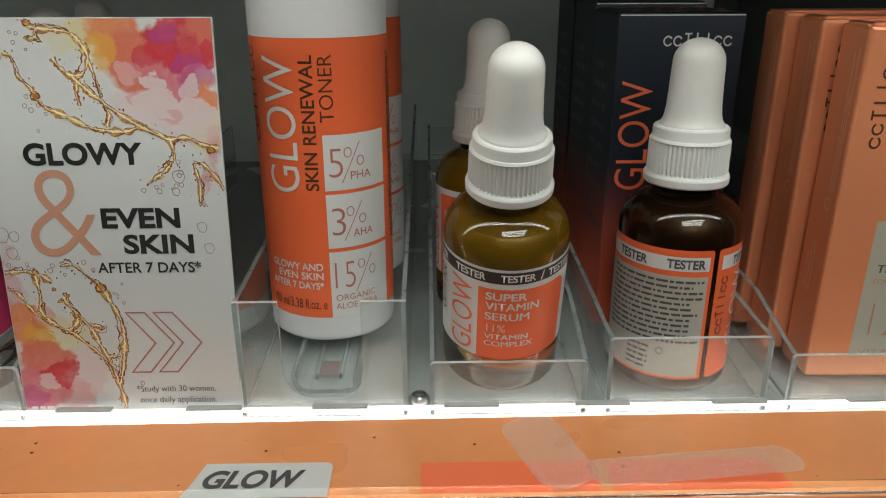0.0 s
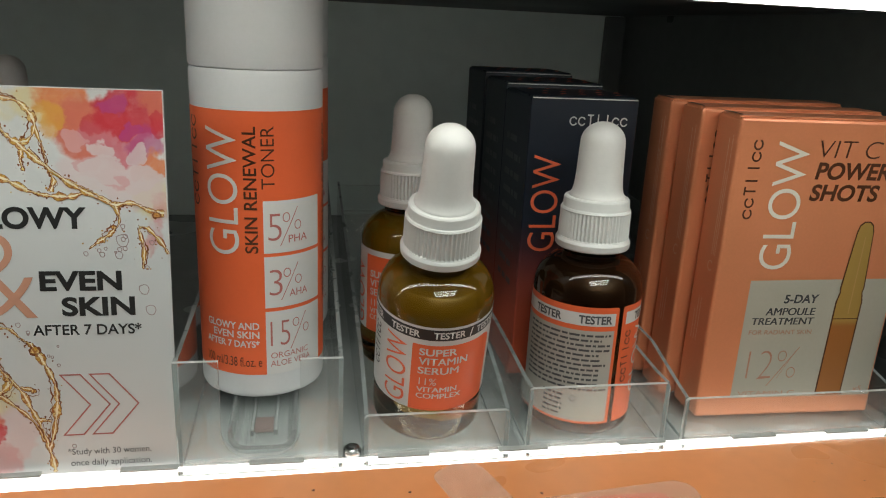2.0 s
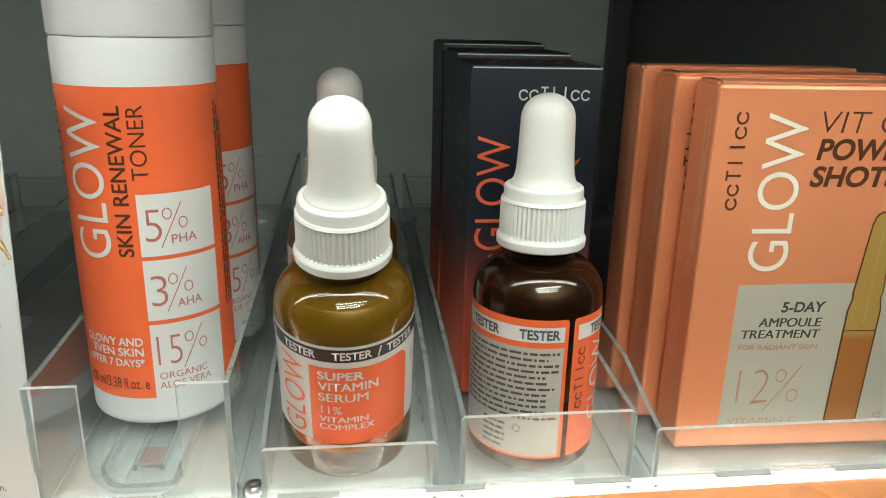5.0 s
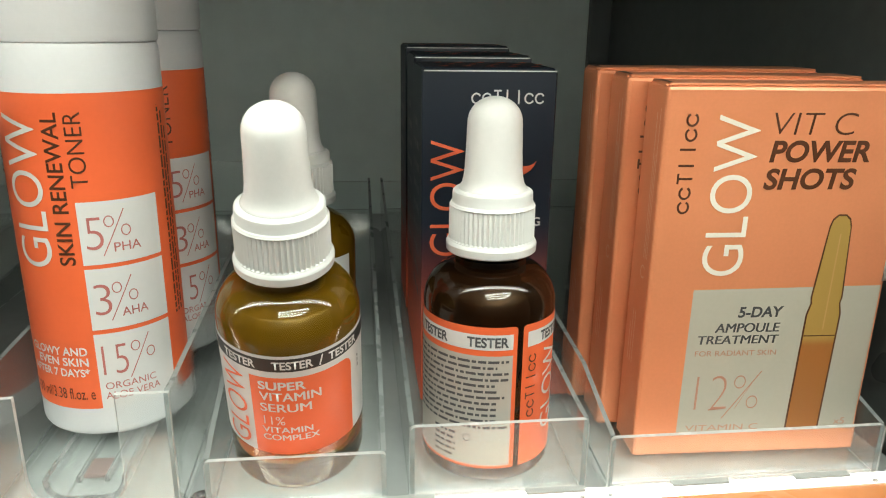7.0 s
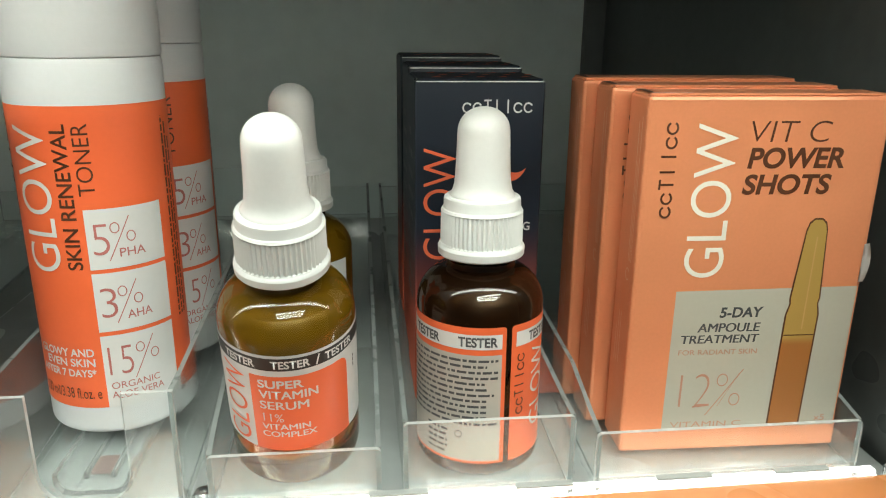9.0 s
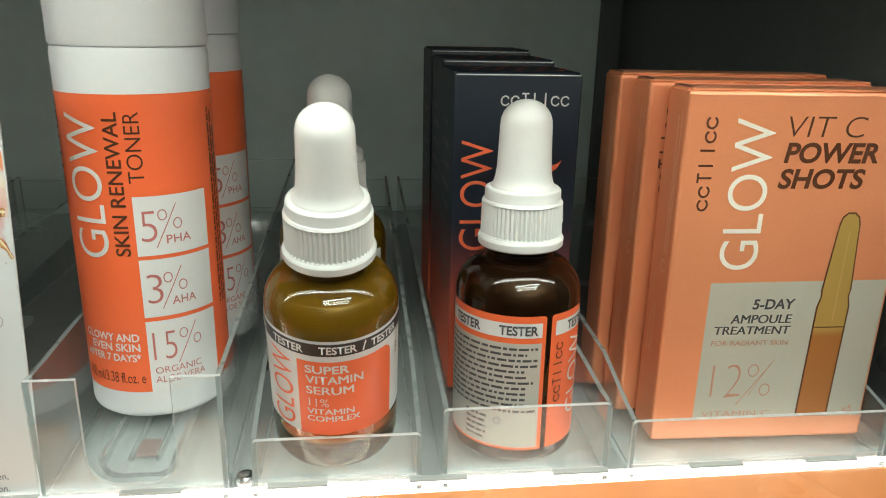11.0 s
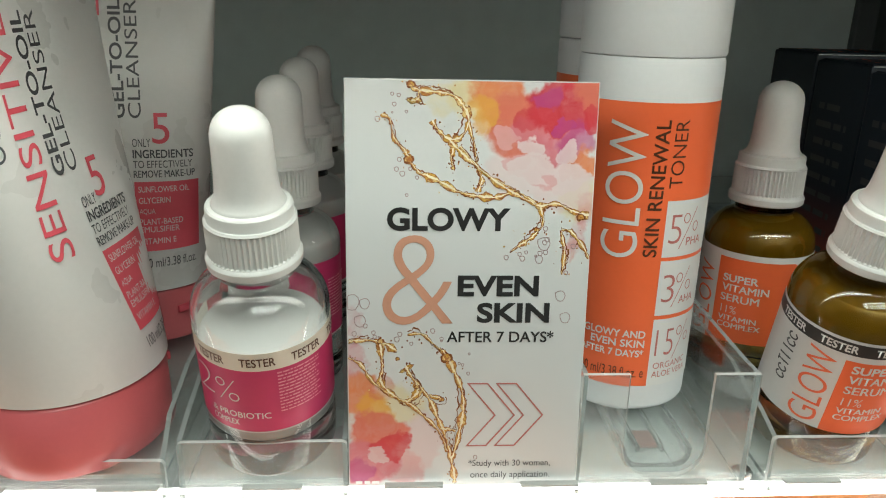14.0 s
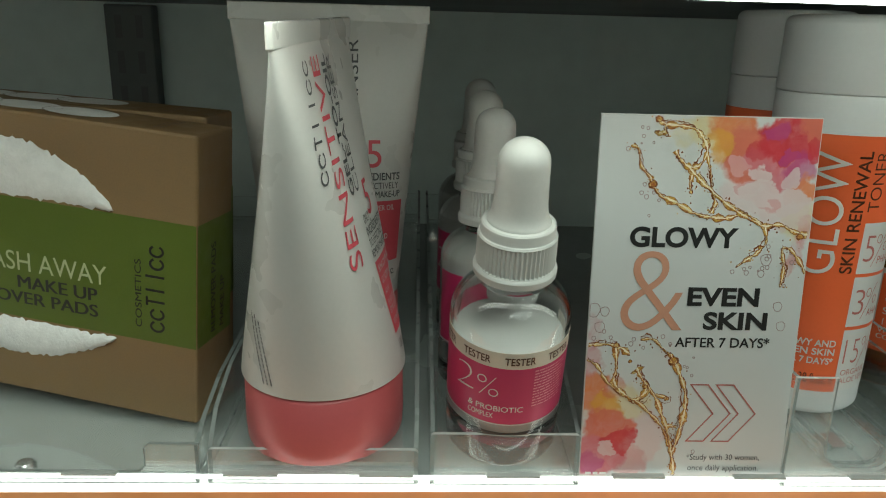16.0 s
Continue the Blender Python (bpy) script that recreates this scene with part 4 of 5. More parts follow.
def wash(name, tones, scale):
    """Watercolour ink: several tones that run into one another."""
    m, nt, b = principled(name)
    co = nt.nodes.new("ShaderNodeTexCoord")
    n = nt.nodes.new("ShaderNodeTexNoise")
    n.inputs["Scale"].default_value, n.inputs["Detail"].default_value, n.inputs["Distortion"].default_value = scale, 5, 1.2
    nt.links.new(co.outputs["Object"], n.inputs["Vector"])
    r = nt.nodes.new("ShaderNodeValToRGB")
    els = r.color_ramp.elements
    while len(els) < len(tones):
        els.new(0.5)
    for i, (e, c) in enumerate(zip(els, tones)):
        e.position, e.color = 0.30 + 0.40 * i / (len(tones) - 1), (*c, 1)
    nt.links.new(n.outputs["Fac"], r.inputs[0])
    nt.links.new(r.outputs[0], b.inputs["Base Color"])
    b.inputs["Roughness"].default_value = 0.42
    return m


class Watercolour:
    """Printing ink for the card: soft-edged blots that run into one another on white paper."""

    def __init__(self, name, paper):
        self.material, self.nt, self.b = principled(name)
        nt = self.nt
        co = nt.nodes.new("ShaderNodeTexCoord")
        place = co.outputs["Object"]
        for scale, amount in ((95, 0.0105), (300, 0.0042), (900, 0.0010)):
            n = nt.nodes.new("ShaderNodeTexNoise")
            n.inputs["Scale"].default_value, n.inputs["Detail"].default_value = scale, 3
            nt.links.new(co.outputs["Object"], n.inputs["Vector"])
            off = self.vector("SUBTRACT", n.outputs["Color"], (0.5, 0.5, 0.5))
            place = self.vector("ADD", place, self.vector("MULTIPLY", off, (amount, 0, amount)))
        self.place = place
        grain = nt.nodes.new("ShaderNodeTexNoise")
        grain.inputs["Scale"].default_value, grain.inputs["Detail"].default_value, grain.inputs["Distortion"].default_value = 210, 6, 1.5
        nt.links.new(co.outputs["Object"], grain.inputs["Vector"])
        self.grain = grain.outputs["Fac"]
        self.colour = paper
        self.b.inputs["Roughness"].default_value = 0.4

    def vector(self, kind, a, b):
        v = self.nt.nodes.new("ShaderNodeVectorMath")
        v.operation = kind
        for socket, value in zip(v.inputs, (a, b)):
            if isinstance(value, tuple):
                socket.default_value = value
            else:
                self.nt.links.new(value, socket)
        return v.outputs[0]

    def blot(self, ink, u, v, ru, rv, soft=0.22, strength=1.0, thin=0.15):
        """thin: how much the paper shows through where the pigment settled unevenly."""
        nt = self.nt
        d = self.vector("MULTIPLY", self.vector("SUBTRACT", self.place, (u / 1000, 0, v / 1000)), (1000 / ru, 0, 1000 / rv))
        n = nt.nodes.new("ShaderNodeVectorMath")
        n.operation = "LENGTH"
        nt.links.new(d, n.inputs[0])
        m = nt.nodes.new("ShaderNodeMapRange")
        m.interpolation_type = "SMOOTHSTEP"
        m.inputs["From Min"].default_value, m.inputs["From Max"].default_value = 1.1, 1.1 - soft
        m.inputs["To Max"].default_value = strength
        nt.links.new(n.outputs["Value"], m.inputs["Value"])
        g = nt.nodes.new("ShaderNodeMapRange")
        g.inputs["From Min"].default_value, g.inputs["From Max"].default_value = 0.35, 0.65
        g.inputs["To Min"].default_value, g.inputs["To Max"].default_value = 1 - thin, 1.0
        nt.links.new(self.grain, g.inputs["Value"])
        k = nt.nodes.new("ShaderNodeMath")
        k.operation = "MULTIPLY"
        nt.links.new(m.outputs[0], k.inputs[0])
        nt.links.new(g.outputs[0], k.inputs[1])
        x = nt.nodes.new("ShaderNodeMix")
        x.data_type = "RGBA"
        nt.links.new(k.outputs[0], x.inputs["Factor"])
        if isinstance(self.colour, tuple):
            x.inputs["A"].default_value = (*self.colour, 1)
        else:
            nt.links.new(self.colour, x.inputs["A"])
        x.inputs["B"].default_value = (*ink, 1)
        self.colour = x.outputs["Result"]

    def done(self):
        self.nt.links.new(self.colour, self.b.inputs["Base Color"])
        return self.material


GOLDS = (wash("gold_ink", ((0.50, 0.24, 0.04), (0.62, 0.37, 0.08), (0.34, 0.10, 0.03), (0.74, 0.56, 0.22), (0.30, 0.08, 0.03)), 420), tone(0.24, 0.085, 0.03), tone(0.78, 0.70, 0.50))


class Splash:
    """Watercolour blots, gold splashes and drops, in the card's own drawing units, which q turns into its metres."""

    def __init__(self, p, q, seed):
        self.p, self.q, self.rnd = p, q, random.Random(seed)

    def at(self, pts):
        return inside([self.q(x, y) for x, y in pts])

    def run(self, width, *pts):
        rnd, p = self.rnd, self.p
        line = curve(pts, 9)
        for strand in range(3):
            # one full stream with finer threads thrown off beside it
            drift, ph = rnd.gauss(0, 4.5) if strand else 0.0, rnd.uniform(0, 6)
            wob = 0.55 if not strand else 1.2
            n = len(line)
            c = [(x + drift * math.sin(math.pi * k / n) + rnd.gauss(0, wob), y + drift * math.sin(math.pi * k / n + 0.6) + rnd.gauss(0, wob)) for k, (x, y) in enumerate(line)]
            w = [(width if not strand else 0.45) * (0.00022 + 0.00080 * abs(math.sin(k * 0.37 + ph)) * abs(math.sin(k * 0.13 + ph * 2))) for k in range(n)]
            p.line("gold_splash", GOLDS[1], self.at(c), w, 14)
            if strand:
                continue
            p.line("gold_splash", GOLDS[0], self.at(c), [max(v - 0.00022, 0.00006) for v in w], 15)
            p.line("gold_splash", GOLDS[2], self.at([(x + 0.6, y - 0.8) for x, y in c]), [max(v * 0.28 - 0.00004, 0.00003) for v in w], 16)
        for x, y in line[::2]:
            # droplets thrown off the stream
            r = rnd.uniform(0.5, 1.9)
            p.poly("gold_splash", rnd.choice(GOLDS[:2]), self.at(blob(x + rnd.gauss(0, 7), y + rnd.gauss(0, 7), r, r * rnd.uniform(0.7, 1.6), rnd.randint(0, 99), 0.2, 8)), 14)

    def knot(self, x, y, r):
        self.p.poly("gold_splash", GOLDS[1], self.at(blob(x, y, r * 1.2, r * 1.2, 7, 0.2)), 16)
        self.p.poly("gold_splash", GOLDS[0], self.at(blob(x, y, r * 0.8, r * 0.8, 8, 0.2)), 17)

    def drops(self, x, y, sx, sy, n, size=4.0):
        for _ in range(n):
            r = self.rnd.uniform(0.3, 1.0) * size if n > 1 else size
            self.p.line("drop_print", tone(0.36, 0.26, 0.26), self.at(blob(self.rnd.gauss(x, sx), self.rnd.gauss(y, sy), r, r * 1.2, 3, 0.12, 12)), 0.0002, 14, True)


STRAW, AMBER, ORANGE_WASH = (0.62, 0.52, 0.24), (0.64, 0.32, 0.05), (0.62, 0.20, 0.08)
CORAL, ROSE, CRIMSON, VIOLET = (0.58, 0.15, 0.10), (0.54, 0.16, 0.19), (0.52, 0.035, 0.050), (0.40, 0.05, 0.19)
BLUSH, PETAL = (0.58, 0.32, 0.32), (0.59, 0.48, 0.48)


def card_inks():
    w = Watercolour("watercolour_print", (0.555, 0.565, 0.565))
    # top corner: amber and coral running into crimson, with pale petals below
    w.blot(STRAW, 59, 79, 6, 7, 0.39, 0.7)
    w.blot(PETAL, 44, 87, 9, 7, 0.28, 0.8)
    w.blot(PETAL, 54, 84, 9, 8, 0.28, 0.8)
    w.blot(STRAW, 32, 104, 7, 7, 0.44, 0.8)
    w.blot(ORANGE_WASH, 38, 104, 8, 8, 0.33)
    w.blot(CORAL, 42, 99, 8, 9, 0.28)
    w.blot(AMBER, 34, 100, 4, 5, 0.33, 0.8)
    w.blot(ROSE, 50, 96, 9, 7, 0.28)
    w.blot(CRIMSON, 55, 103, 10, 7, 0.19)
    w.blot(VIOLET, 50, 104, 4, 3, 0.33, 0.8)
    w.blot(VIOLET, 58, 94, 5, 5, 0.33, 0.75)
    w.blot(CORAL, 61, 106, 4, 6, 0.33)
    w.blot(ORANGE_WASH, 60.5, 89, 4, 4, 0.33)
    w.blot(BLUSH, 49, 86, 5, 3, 0.28, 0.9)
    w.blot(PETAL, 46, 93, 4, 2.4, 0.17, 0.9, 0.1)
    w.blot(BLUSH, 40, 96, 3, 2.4, 0.17, 0.8)
    w.blot(CRIMSON, 45, 100, 2.6, 3.0, 0.28, 0.7)
    w.blot(VIOLET, 54, 98, 3.0, 1.6, 0.22, 0.8)
    w.blot(CORAL, 56, 88, 2.4, 2.0, 0.22, 0.7)
    w.blot(BLUSH, 42, 89, 2.6, 2.0, 0.17, 0.8)
    w.blot(PETAL, 56, 92, 3.0, 1.8, 0.17, 0.8, 0.1)
    w.blot(CRIMSON, 61, 99, 2.4, 4, 0.22, 0.8)
    w.blot(PETAL, 47, 88, 6, 3.6, 0.14, 0.92, 0.05)
    w.blot(PETAL, 56.5, 86, 5, 4.2, 0.14, 0.92, 0.05)
    w.blot(BLUSH, 51, 86.5, 2.2, 1.8, 0.3, 0.9)
    # bottom corner
    w.blot(STRAW, 14, 24, 8, 6, 0.44, 0.6)
    w.blot(PETAL, 19, 13, 6, 9, 0.28, 0.85)
    w.blot(BLUSH, 16, 5, 6, 5, 0.28, 0.8)
    w.blot(ORANGE_WASH, 3, 27, 6, 7, 0.33)
    w.blot(AMBER, 7, 23, 5, 5, 0.39, 0.9)
    w.blot(CORAL, 7, 16, 8, 6, 0.28)
    w.blot(ROSE, 5, 7, 9, 7, 0.25)
    w.blot(CRIMSON, 11, 12, 5, 3.2, 0.22, 0.9)
    w.blot(VIOLET, 3, 5, 4, 4, 0.33, 0.7)
    w.blot(PETAL, 8, 10, 2.2, 2.4, 0.17, 0.8, 0.1)
    w.blot(ROSE, 2, 37, 3.5, 5, 0.33, 0.6, 0.5)
    w.blot(CORAL, 10, 28, 4, 3, 0.33, 0.6, 0.6)
    w.blot(BLUSH, 60, 76, 3.0, 5, 0.33, 0.7, 0.4)
    w.blot(CORAL, 58, 67, 2.0, 4, 0.33, 0.45, 0.8)
    w.blot(STRAW, 24, 104, 5, 5, 0.44, 0.5, 0.6)
    # tinted drops down the side
    w.blot(ROSE, 59, 72, 2.4, 8, 0.39, 0.5, 0.8)
    w.blot(ROSE, 2, 46, 2.0, 6, 0.39, 0.45, 0.8)
    return w.done()


def upper_splash(p, q):
    s = Splash(p, q, 1)
    s.run(1.25, (743, 227), (757, 236), (762, 265), (781, 289))
    s.run(2.50, (781, 289), (789, 306), (805, 325), (834, 337), (868, 356), (902, 364), (930, 366), (954, 359))
    s.run(2.38, (786, 176), (805, 186), (834, 188), (863, 195), (882, 217), (887, 241), (873, 265), (853, 267), (839, 255), (827, 238))
    s.run(1.88, (805, 186), (803, 202), (793, 204))
    s.run(2.25, (853, 267), (873, 289), (902, 315), (930, 337), (959, 356), (988, 371), (1007, 380), (1036, 376), (1065, 390), (1089, 395))
    s.run(1.62, (861, 284), (858, 303), (861, 318))
    s.run(1.75, (902, 315), (909, 337), (902, 356))
    s.run(1.12, (887, 241), (897, 279), (902, 315))
    s.run(1.12, (873, 280), (915, 325), (960, 350), (1000, 374))
    s.run(1.62, (1007, 380), (1012, 409), (998, 428), (978, 443), (957, 457))
    s.run(1.75, (1043, 419), (1060, 424), (1079, 448), (1090, 470))
    s.run(1.50, (1043, 424), (1048, 457), (1043, 496))
    for x, y, r in ((787, 302, 7), (1076, 398, 6), (792, 176, 6), (861, 316, 3), (1001, 420, 4)):
        s.knot(x, y, r)
    s.drops(765, 200, 14, 22, 8)
    s.drops(772, 325, 16, 14, 6)
    s.drops(985, 470, 22, 10, 5)
    s.drops(1030, 450, 22, 16, 8)
    for x, y, r in ((1042, 532, 8), (1049, 573, 8), (1004, 472, 6), (1012, 446, 10), (975, 470, 4)):
        s.drops(x, y, 1, 1, 1, r)


def lower_splash(p, q):
    s = Splash(p, q, 2)
    s.run(2.38, (684, 612), (719, 610), (744, 617), (763, 629))
    s.run(2.38, (736, 617), (739, 656), (736, 680), (753, 702), (778, 715), (797, 700), (795, 683), (783, 666), (778, 656))
    s.run(2.25, (795, 683), (817, 710), (831, 744), (846, 783), (856, 832), (860, 857))
    s.run(2.62, (841, 629), (856, 656), (870, 690), (875, 724), (870, 758), (861, 797), (853, 817))
    s.run(1.12, (783, 600), (807, 600), (831, 622), (841, 629))
    s.run(1.75, (817, 705), (841, 712))
    s.run(1.50, (778, 715), (812, 744), (836, 773), (846, 802))
    s.run(1.50, (836, 763), (861, 766))
    s.run(1.50, (684, 640), (704, 652), (722, 680), (750, 704))
    for x, y, r in ((847, 640, 8), (737, 612, 5), (765, 642, 3), (797, 690, 4), (838, 712, 4)):
        s.knot(x, y, r)
    s.drops(740, 600, 18, 10, 7)
    s.drops(820, 606, 18, 10, 6)
    s.drops(880, 650, 12, 14, 4, 2.5)
    for x, y, r in ((702, 577, 9), (710, 547, 8), (690, 545, 12), (895, 812, 3)):
        s.drops(x, y, 1, 1, 1, r)


def advert_card():
    ob = thing("advertising_card", pose(-0.1168, 0.1843, -0.0008, -5.5, 0, 0), "white printed advertising card with watercolour splashes, leaning on the shelf", "card")
    part("card_sheet", box(0, 0, 0, W_CARD, 0.0008, H_CARD, 0.0002, 1), CARD_PAPER, ob)
    p = Print()

    def q(x, y):
        s = (862 - y) / 695
        return (x - 681) / (385 + 45 * s) * W_CARD, H_CARD * s * 430 / (s * 430 + (1 - s) * 385)

    p.rect("watercolour", card_inks(), 0.0003, 0.0003, W_CARD - 0.0003, H_CARD - 0.0003, 1)
    upper_splash(p, q)
    lower_splash(p, q)

    def words(mat, body, u0, v0, u1, v1, bold, name="lettering"):
        p.text(name, mat, body, u0 + 0.0010, v0, u1 + 0.0010, v1, bold, height=16)
    words(BLACK_INK, "GLOWY", 0.0094, 0.0714, 0.0406, 0.0774, 0.035)
    words(PEACH_INK, "&", 0.0082, 0.0465, 0.0266, 0.0703, -0.016, "ampersand")
    words(BLACK_INK, "EVEN", 0.0276, 0.0542, 0.0487, 0.0598, 0.035)
    words(BLACK_INK, "SKIN", 0.0328, 0.0470, 0.0518, 0.0525, 0.035)
    words(BLACK_INK, "AFTER 7 DAYS*", 0.0250, 0.0416, 0.0532, 0.0448, 0.016)
    words(GREY_INK, "*Study with 30 women,", 0.0316, 0.0053, 0.0541, 0.0078, 0.0)
    words(GREY_INK, "once daily application.", 0.0322, 0.0018, 0.0541, 0.0043, 0.0)
    p.bars("small_print", WHITE_INK, 0.0020, 0.0008, 0.0085, 0.0018, 1, 77, 0.8, height=16)
    for du in (0.0010, 0.0087):
        pts = [(u + du, v) for u, v in ((0.0310, 0.0300), (0.0362, 0.0300), (0.0436, 0.0209), (0.0362, 0.0120), (0.0310, 0.0120), (0.0384, 0.0209))]
        p.line("arrow_outline", ROSE_INK, pts, 0.00042, 16, True)
    p.lay(ob, face_place(0.0), gap=0.000012)


advert_card()


# ---------- cleanser tubes ----------
def tube_point(t, ang, foot, crimp):
    """A point of the body's outline at the part t (0 foot, 1 crimp), where the oval foot runs straight into the flat seal."""
    k = 1 - t ** 1.12
    flat = math.tanh(2.2 * math.sin(ang)) / math.tanh(2.2)
    return (k * foot[0] * math.sin(ang) + (1 - k) * crimp * flat, -(k * foot[1] + 0.0009) * math.cos(ang))


def cleanser_tube(m, label, foot=(0.0255, 0.0185), crimp=0.0360, height=0.1030, cap_h=0.0190, twist=0.0):
    """twist: how far the squeezed body carries its print round, against an even tube."""
    ob = thing("cleanser_tube", m, label, "tube", "cleanser tubes")
    n = 56
    bm = bmesh.new()
    rings = []
    for t in [i / 22 for i in range(22)] + [0.975, 1.0]:
        rings.append([bm.verts.new((*tube_point(t, 2 * math.pi * i / n, foot, crimp), cap_h + 0.0006 + t * height)) for i in range(n)])
    for r0, r1 in zip(rings, rings[1:]):
        for i in range(n):
            j = (i + 1) % n
            bm.faces.new((r0[i], r0[j], r1[j], r1[i]))
    bm.faces.new(rings[0][::-1]), bm.faces.new(rings[-1])
    part("tube_body", bm, TUBE_WHITE, ob, smooth=60)
    part("crimp_seal", box(-crimp - 0.0004, -0.0010, cap_h + height - 0.0005, crimp + 0.0004, 0.0010, cap_h + height + 0.0058, 0.0004), TUBE_WHITE, ob)
    bm = bmesh.new()
    rings = []
    for k, z in ((0.96, 0.0), (1.0, 0.0008), (1.01, 0.006), (1.0, cap_h - 0.0008), (0.97, cap_h)):
        rings.append([bm.verts.new((foot[0] * k * math.sin(2 * math.pi * i / n), -foot[1] * k * math.cos(2 * math.pi * i / n), z)) for i in range(n)])
    for r0, r1 in zip(rings, rings[1:]):
        for i in range(n):
            j = (i + 1) % n
            bm.faces.new((r0[i], r0[j], r1[j], r1[i]))
    bm.faces.new(rings[0][::-1]), bm.faces.new(rings[-1])
    cap = part("flip_cap", bm, PINK_CAP, ob, "coral pink flip cap", smooth=50)
    bm = bmesh.new()
    box(-0.004, -0.0006, -0.0014, 0.004, 0.0006, 0.0014, 0.0004, bm=bm)
    notch = part("thumb_notch", bm, PINK_PRINT, cap)
    notch.matrix_basis = pose(foot[0] * 0.80, -foot[1] * 0.66, cap_h - 0.007, 0, 0, 50)
    p = Print()
    p.text("range_lettering", PINK_PRINT, "SENSITIVE", -0.0080, 0.0602, -0.0012, 0.1162, 0.0, turn=90)
    p.text("name_lettering", GREY_INK, "GEL-TO-OIL", 0.0012, 0.0788, 0.0053, 0.1162, 0.02, turn=90)
    p.text("name_lettering", GREY_INK, "CLEANSER", 0.0063, 0.0788, 0.0104, 0.1162, 0.0, turn=90)
    p.mark("maker_mark", GREY_INK, -0.0165, 0.0848, -0.0115, 0.1160, True)
    p.text("claim_lettering", PINK_PRINT, "5", 0.0135, 0.0705, 0.0190, 0.0805, 0.0)
    p.text("claim_lettering", GREY_INK, "ONLY", 0.0070, 0.0695, 0.0128, 0.0722, 0.0)
    p.text("claim_lettering", GREY_INK, "INGREDIENTS", 0.0070, 0.0658, 0.0262, 0.0686, 0.02)
    p.text("claim_lettering", GREY_INK, "TO EFFECTIVELY", 0.0070, 0.0626, 0.0258, 0.0650, 0.0)
    p.text("claim_lettering", GREY_INK, "REMOVE MAKE-UP", 0.0070, 0.0594, 0.0266, 0.0618, 0.012)
    p.rect("pink_field", PINK_PRINT, 0.0070, 0.0345, 0.0280, 0.0580, 1)
    for i, body in enumerate(("SUNFLOWER OIL", "GLYCERIN", "AQUA", "PLANT-BASED", "EMULSIFIER", "VITAMIN E")):
        v = (0.0545, 0.0508, 0.0470, 0.0436, 0.0410, 0.0370)[i]
        p.text("field_lettering", WHITE_INK, body, 0.0082, v, 0.0082 + 0.00125 * len(body), v + 0.0020, 0.0)
    p.text("volume_lettering", GREY_INK, "100 ml/3.38 fl.oz.", 0.0078, 0.0288, 0.0265, 0.0320, 0.0)
    p.bars("back_print", GREY_INK, -0.0440, 0.026, -0.0395, 0.048, 3, 82, 0.35, True)

    def wrap(u, v, d):
        k = (v - 0.062) / 0.054
        u += twist * (1.0 - 0.58 * k * k if k > 0 else 1.0 + 0.52 * k)
        v -= 0.0005
        t = min(max((v - cap_h - 0.0006) / height, 0), 1)
        # walk along the outline until the printed width is used up
        s, ang, sign = 0.0, 0.0, 1 if u >= 0 else -1
        x, y = tube_point(t, 0.0, foot, crimp)
        while s < abs(u) and ang < 3.0:
            nx, ny = tube_point(t, ang + 0.03, foot, crimp)
            step = math.hypot(nx - x, ny - y)
            f = min(1.0, (abs(u) - s) / step)
            ang, s = ang + 0.03 * f, s + step * f
            x, y = tube_point(t, ang, foot, crimp)
            if f < 1.0:
                break
        ax, ay = tube_point(t, ang - 0.02, foot, crimp)
        bx, by = tube_point(t, ang + 0.02, foot, crimp)
        nrm = Vector((by - ay, ax - bx)).normalized()
        return Vector((sign * (x + nrm.x * (d + 0.00015)), y + nrm.y * (d + 0.00015), v))
    p.lay(ob, wrap, 0.0014)
    return ob


cleanser_tube(pose(-0.1954, 0.2056, floor_at(0.2056) + 0.0043, 1.9, -0.2, 0) @ pose(0, 0, 0, 0, 0, 82), "white squeezed cleanser tube on a coral cap, turned aside, tester", (0.0263, 0.0245), crimp=0.0375, height=0.0973, cap_h=0.0215, twist=-0.0135)
cleanser_tube(pose(-0.2000, 0.2720, floor_at(0.272) + 0.0035, 0, 0, 2), "white cleanser tube standing on its coral pink cap")


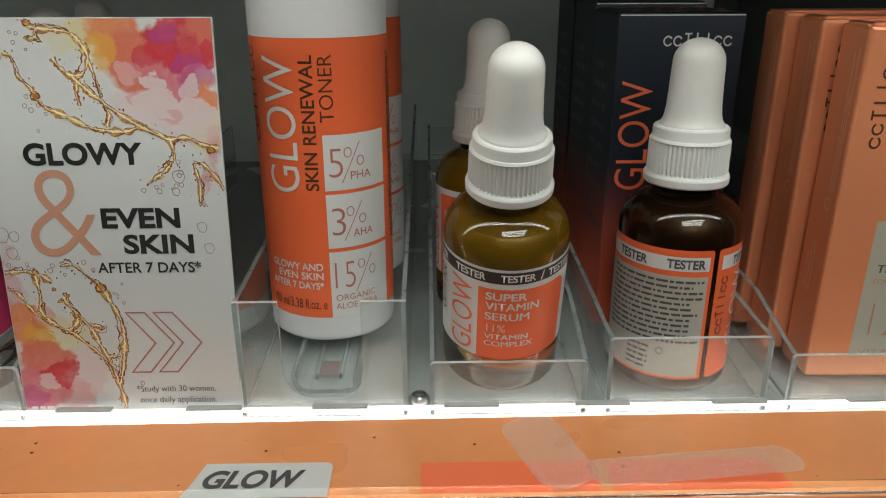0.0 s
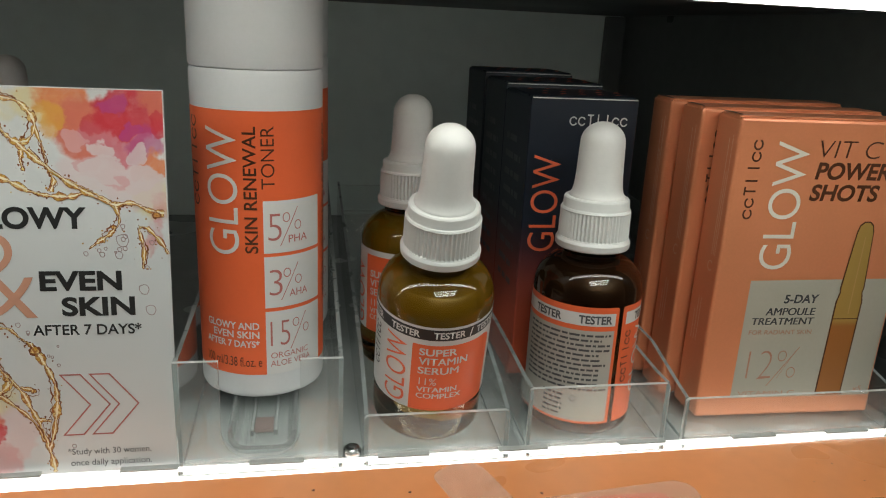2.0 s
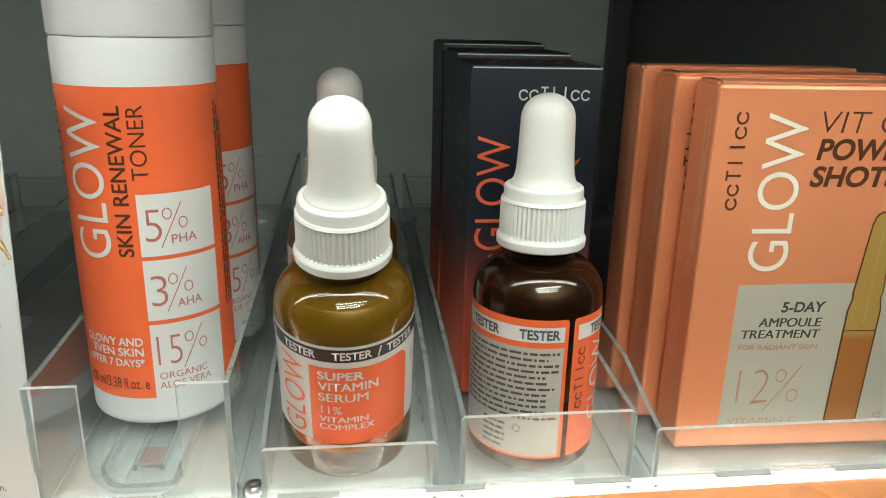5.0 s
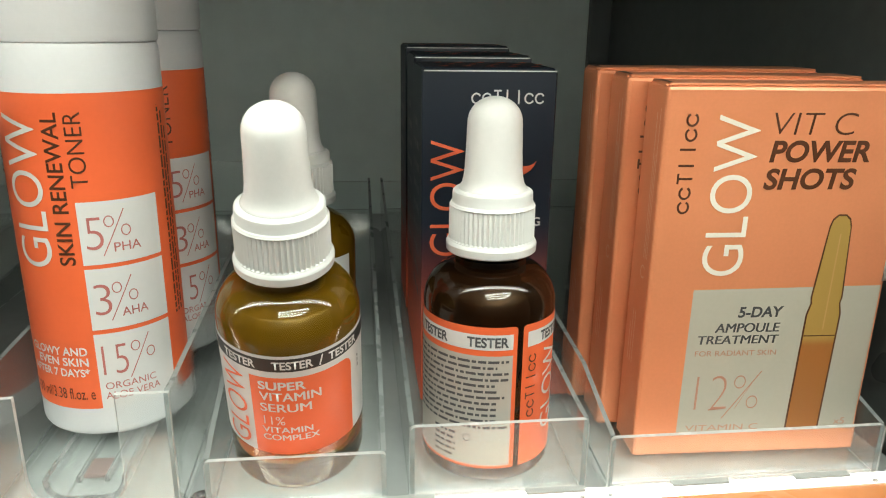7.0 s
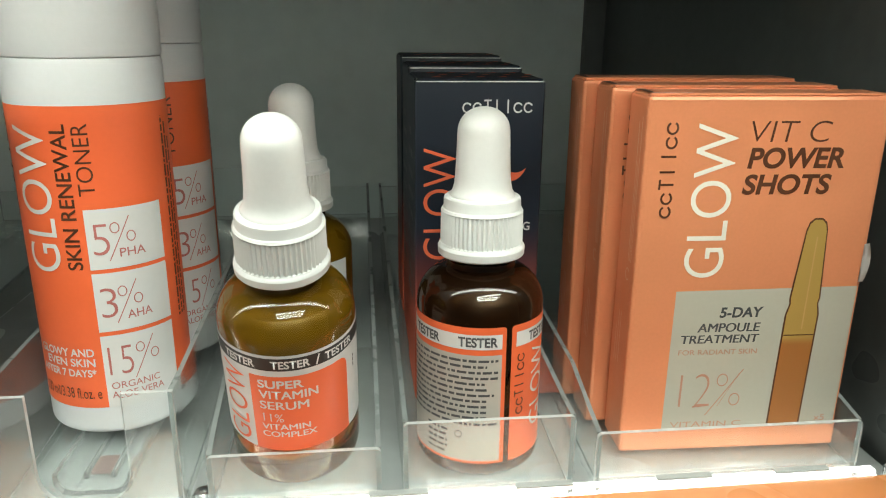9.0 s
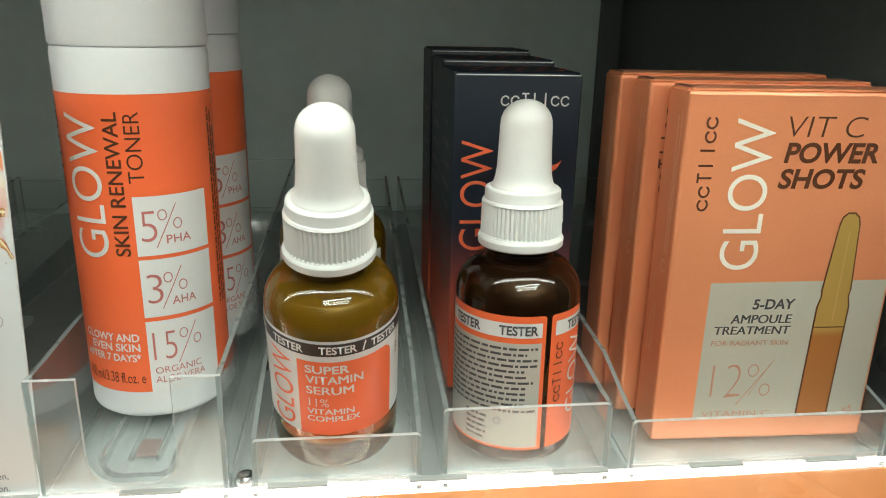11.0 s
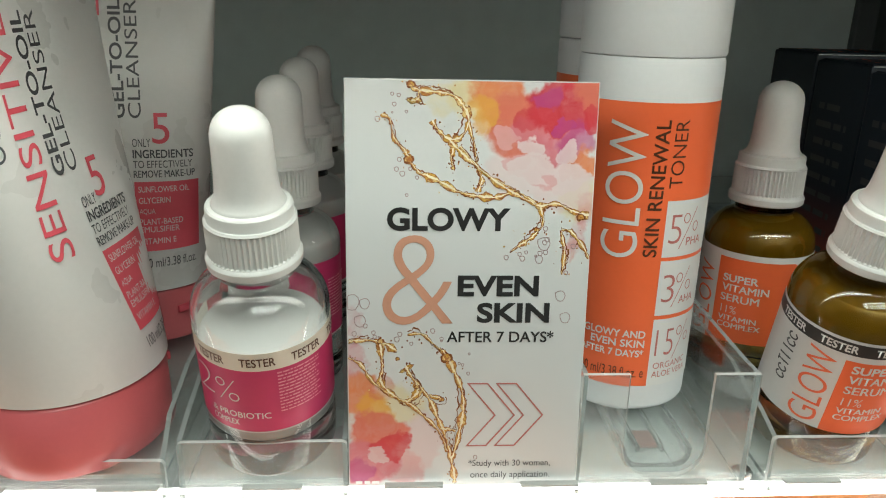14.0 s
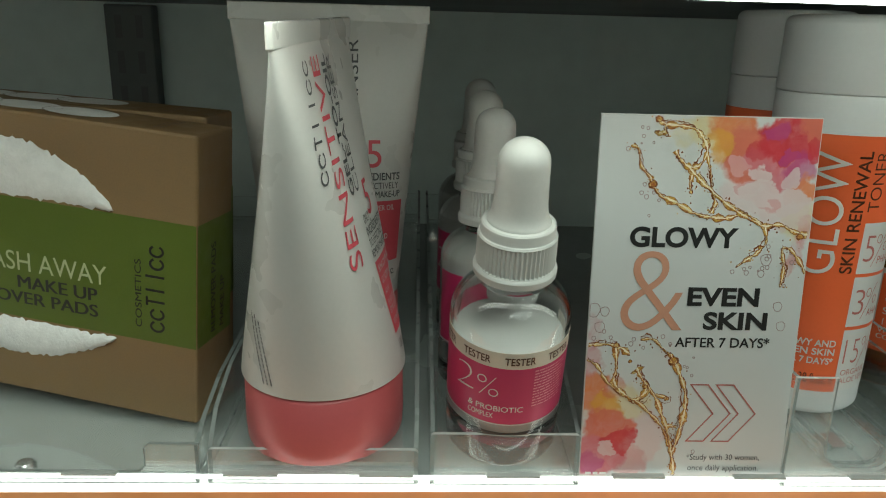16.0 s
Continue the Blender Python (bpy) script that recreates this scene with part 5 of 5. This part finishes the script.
# ---------- remover pad carton ----------
def pad_carton(x, y, turn, lean):
    ob = thing("pad_carton", pose(x, y, floor_at(y), 0, lean, turn), "kraft cardboard carton with olive green band and cotton pad pictures", "carton", "cotton pad cartons")
    w, d, h = 0.1100, 0.0225, 0.0955
    part("carton_body", box(-w, 0, 0, 0, d, h, 0.0009), KRAFT, ob)
    p = Print()
    p.rect("green_band", GREEN, -w + 0.0003, 0.0235, -0.0003, 0.0645, 1)
    p.text("lettering", PALE_GREEN, "WASH AWAY", -0.0815, 0.0400, -0.0310, 0.0465, 0.0, height=3)
    p.text("lettering", BLACK_INK, "MAKE UP", -0.0635, 0.0340, -0.0345, 0.0383, 0.035)
    p.text("lettering", BLACK_INK, "REMOVER PADS", -0.0855, 0.0285, -0.0345, 0.0327, 0.035)
    p.mark("maker_mark", BLACK_INK, -0.0175, 0.0270, -0.0110, 0.0565, True)
    p.text("maker_line", BLACK_INK, "COSMETICS", -0.0212, 0.0280, -0.0190, 0.0510, 0.0, turn=90)
    p.lay(ob, lambda u, v, d2: Vector((u, -d2, v + 0.0035)))
    for flip in (1, -1):
        bm = bmesh.new()
        rnd = random.Random(5 + flip)
        top = []
        n = 60
        edge_z = 0.0687 if flip > 0 else 0.0263
        x0, x1 = -0.100, -0.028
        ring = []
        for i in range(n + 1):
            x = x0 + (x1 - x0) * i / n
            k = math.sin(math.pi * i / n) ** 0.75
            z = edge_z + flip * (0.0185 if flip > 0 else 0.0125) * k + rnd.gauss(0, 0.00035)
            ring.append((x, z))
        base = [(x0 + (x1 - x0) * i / n, edge_z + flip * rnd.gauss(0, 0.00035)) for i in range(n + 1)]
        rows = 7
        grid = [[bm.verts.new((a[0], -0.0001 - 0.0016 * math.sin(math.pi * j / rows) ** 0.6 * (1 if 0 < i < n else 0.2) + rnd.gauss(0, 0.00008), b[1] + (a[1] - b[1]) * j / rows)) for j in range(rows + 1)] for i, (a, b) in enumerate(zip(ring, base))]
        for i in range(n):
            for j in range(rows):
                bm.faces.new((grid[i][j], grid[i + 1][j], grid[i + 1][j + 1], grid[i][j + 1]))
        part("cotton_picture", bm, COTTON, ob, "fluffy white cotton pad picture", smooth=70)
    s = Print()
    t = Print()
    for i, cx in enumerate((-0.088, -0.066, -0.046)):
        t.poly("pad_print", COTTON, [(cx + 0.0125 * math.cos(a), 0.0115 + 0.0075 * math.sin(a)) for a in np.linspace(0, 6.0, 24)], 1 + i)
        t.line("pad_print", BROWN_INK, [(cx + 0.0125 * math.cos(a), 0.0115 + 0.0075 * math.sin(a)) for a in np.linspace(0, 6.28, 25)], 0.0003, 2 + i)
    t.mark("maker_mark", BROWN_INK, -0.018, 0.004, -0.014, 0.019, True)
    t.lay(ob, top_place(h))
    s.rect("green_band", GREEN, 0.0003, 0.0235, d - 0.0003, 0.0645, 1)
    s.text("lettering", BLACK_INK, "MAKE UP", 0.0145, 0.0260, 0.0172, 0.0440, 0.02, turn=90)
    s.text("lettering", BLACK_INK, "REMOVER PADS", 0.0085, 0.0260, 0.0115, 0.0570, 0.02, turn=90)
    s.lay(ob, lambda u, v, d2: Vector((d2, u, v + 0.0035)))


PALE_GREEN = surface("pale_green_ink", (0.42, 0.46, 0.27), 0.5)
pad_carton(-0.2385, 0.2090, -13, 4.5)
pad_carton(-0.2420, 0.2390, -8, 3)


# ---------- uprights, screws and the shop behind ----------
def upright(x):
    ob = thing("slotted_upright", pose(x, BACK - 0.013, 0), "dark grey slotted steel upright on the back panel", "upright", kind="structure")
    part("channel", box(-0.015, 0, -0.003, 0.015, 0.012, 0.1385, 0.001), STEEL, ob)
    for i in range(6):
        for s in (-1, 1):
            sl = part("slot", box(-0.0022, -0.0002, 0, 0.0022, 0.0004, 0.014), BLACK_PANEL, ob)
            sl.location = (s * 0.0065, 0, 0.008 + i * 0.022)


upright(-0.352)


def screw(x, y):
    ob = part("tray_screw", lathe([(0, -0.0005), (0.0032, -0.0005), (0.0032, 0.0008), (0.0022, 0.0020), (0.0012, 0.0021), (0.0010, 0.0012), (0, 0.0012)], 24), SCREW, smooth=40)
    ob.matrix_basis = pose(x, y, -0.0035)
    tagged(ob, "small round steel screw between the clear trays", "screw", "screws between trays")


SCREW = surface("bright_steel", (0.55, 0.55, 0.55), 0.25, metal=1.0)
screw(-0.0032, 0.192)
screw(-0.2850, 0.1905)

structure("floor", box(-4, -5, -1.25, 4, 0.6, -1.2), SHOP_FLOOR, "grey vinyl shop floor", "floor")
structure("ceiling", box(-4, -5, 1.8, 4, 0.6, 1.85), SHOP_WALL, "plain pale shop ceiling", "ceiling")
structure("wall_south", box(-4, -5.05, -1.2, 4, -5, 1.8), SHOP_WALL, "plain pale shop wall", "wall")
structure("wall_west", box(-4.05, -5, -1.2, -4, 0.6, 1.8), SHOP_WALL, "plain pale shop wall", "wall")
structure("wall_far_east", box(4, -5, -1.2, 4.05, 0.6, 1.8), SHOP_WALL, "plain pale shop wall", "wall")
structure("wall_north", box(-4, 0.6, -1.2, 4, 0.65, 1.8), SHOP_WALL, "plain pale shop wall", "wall")
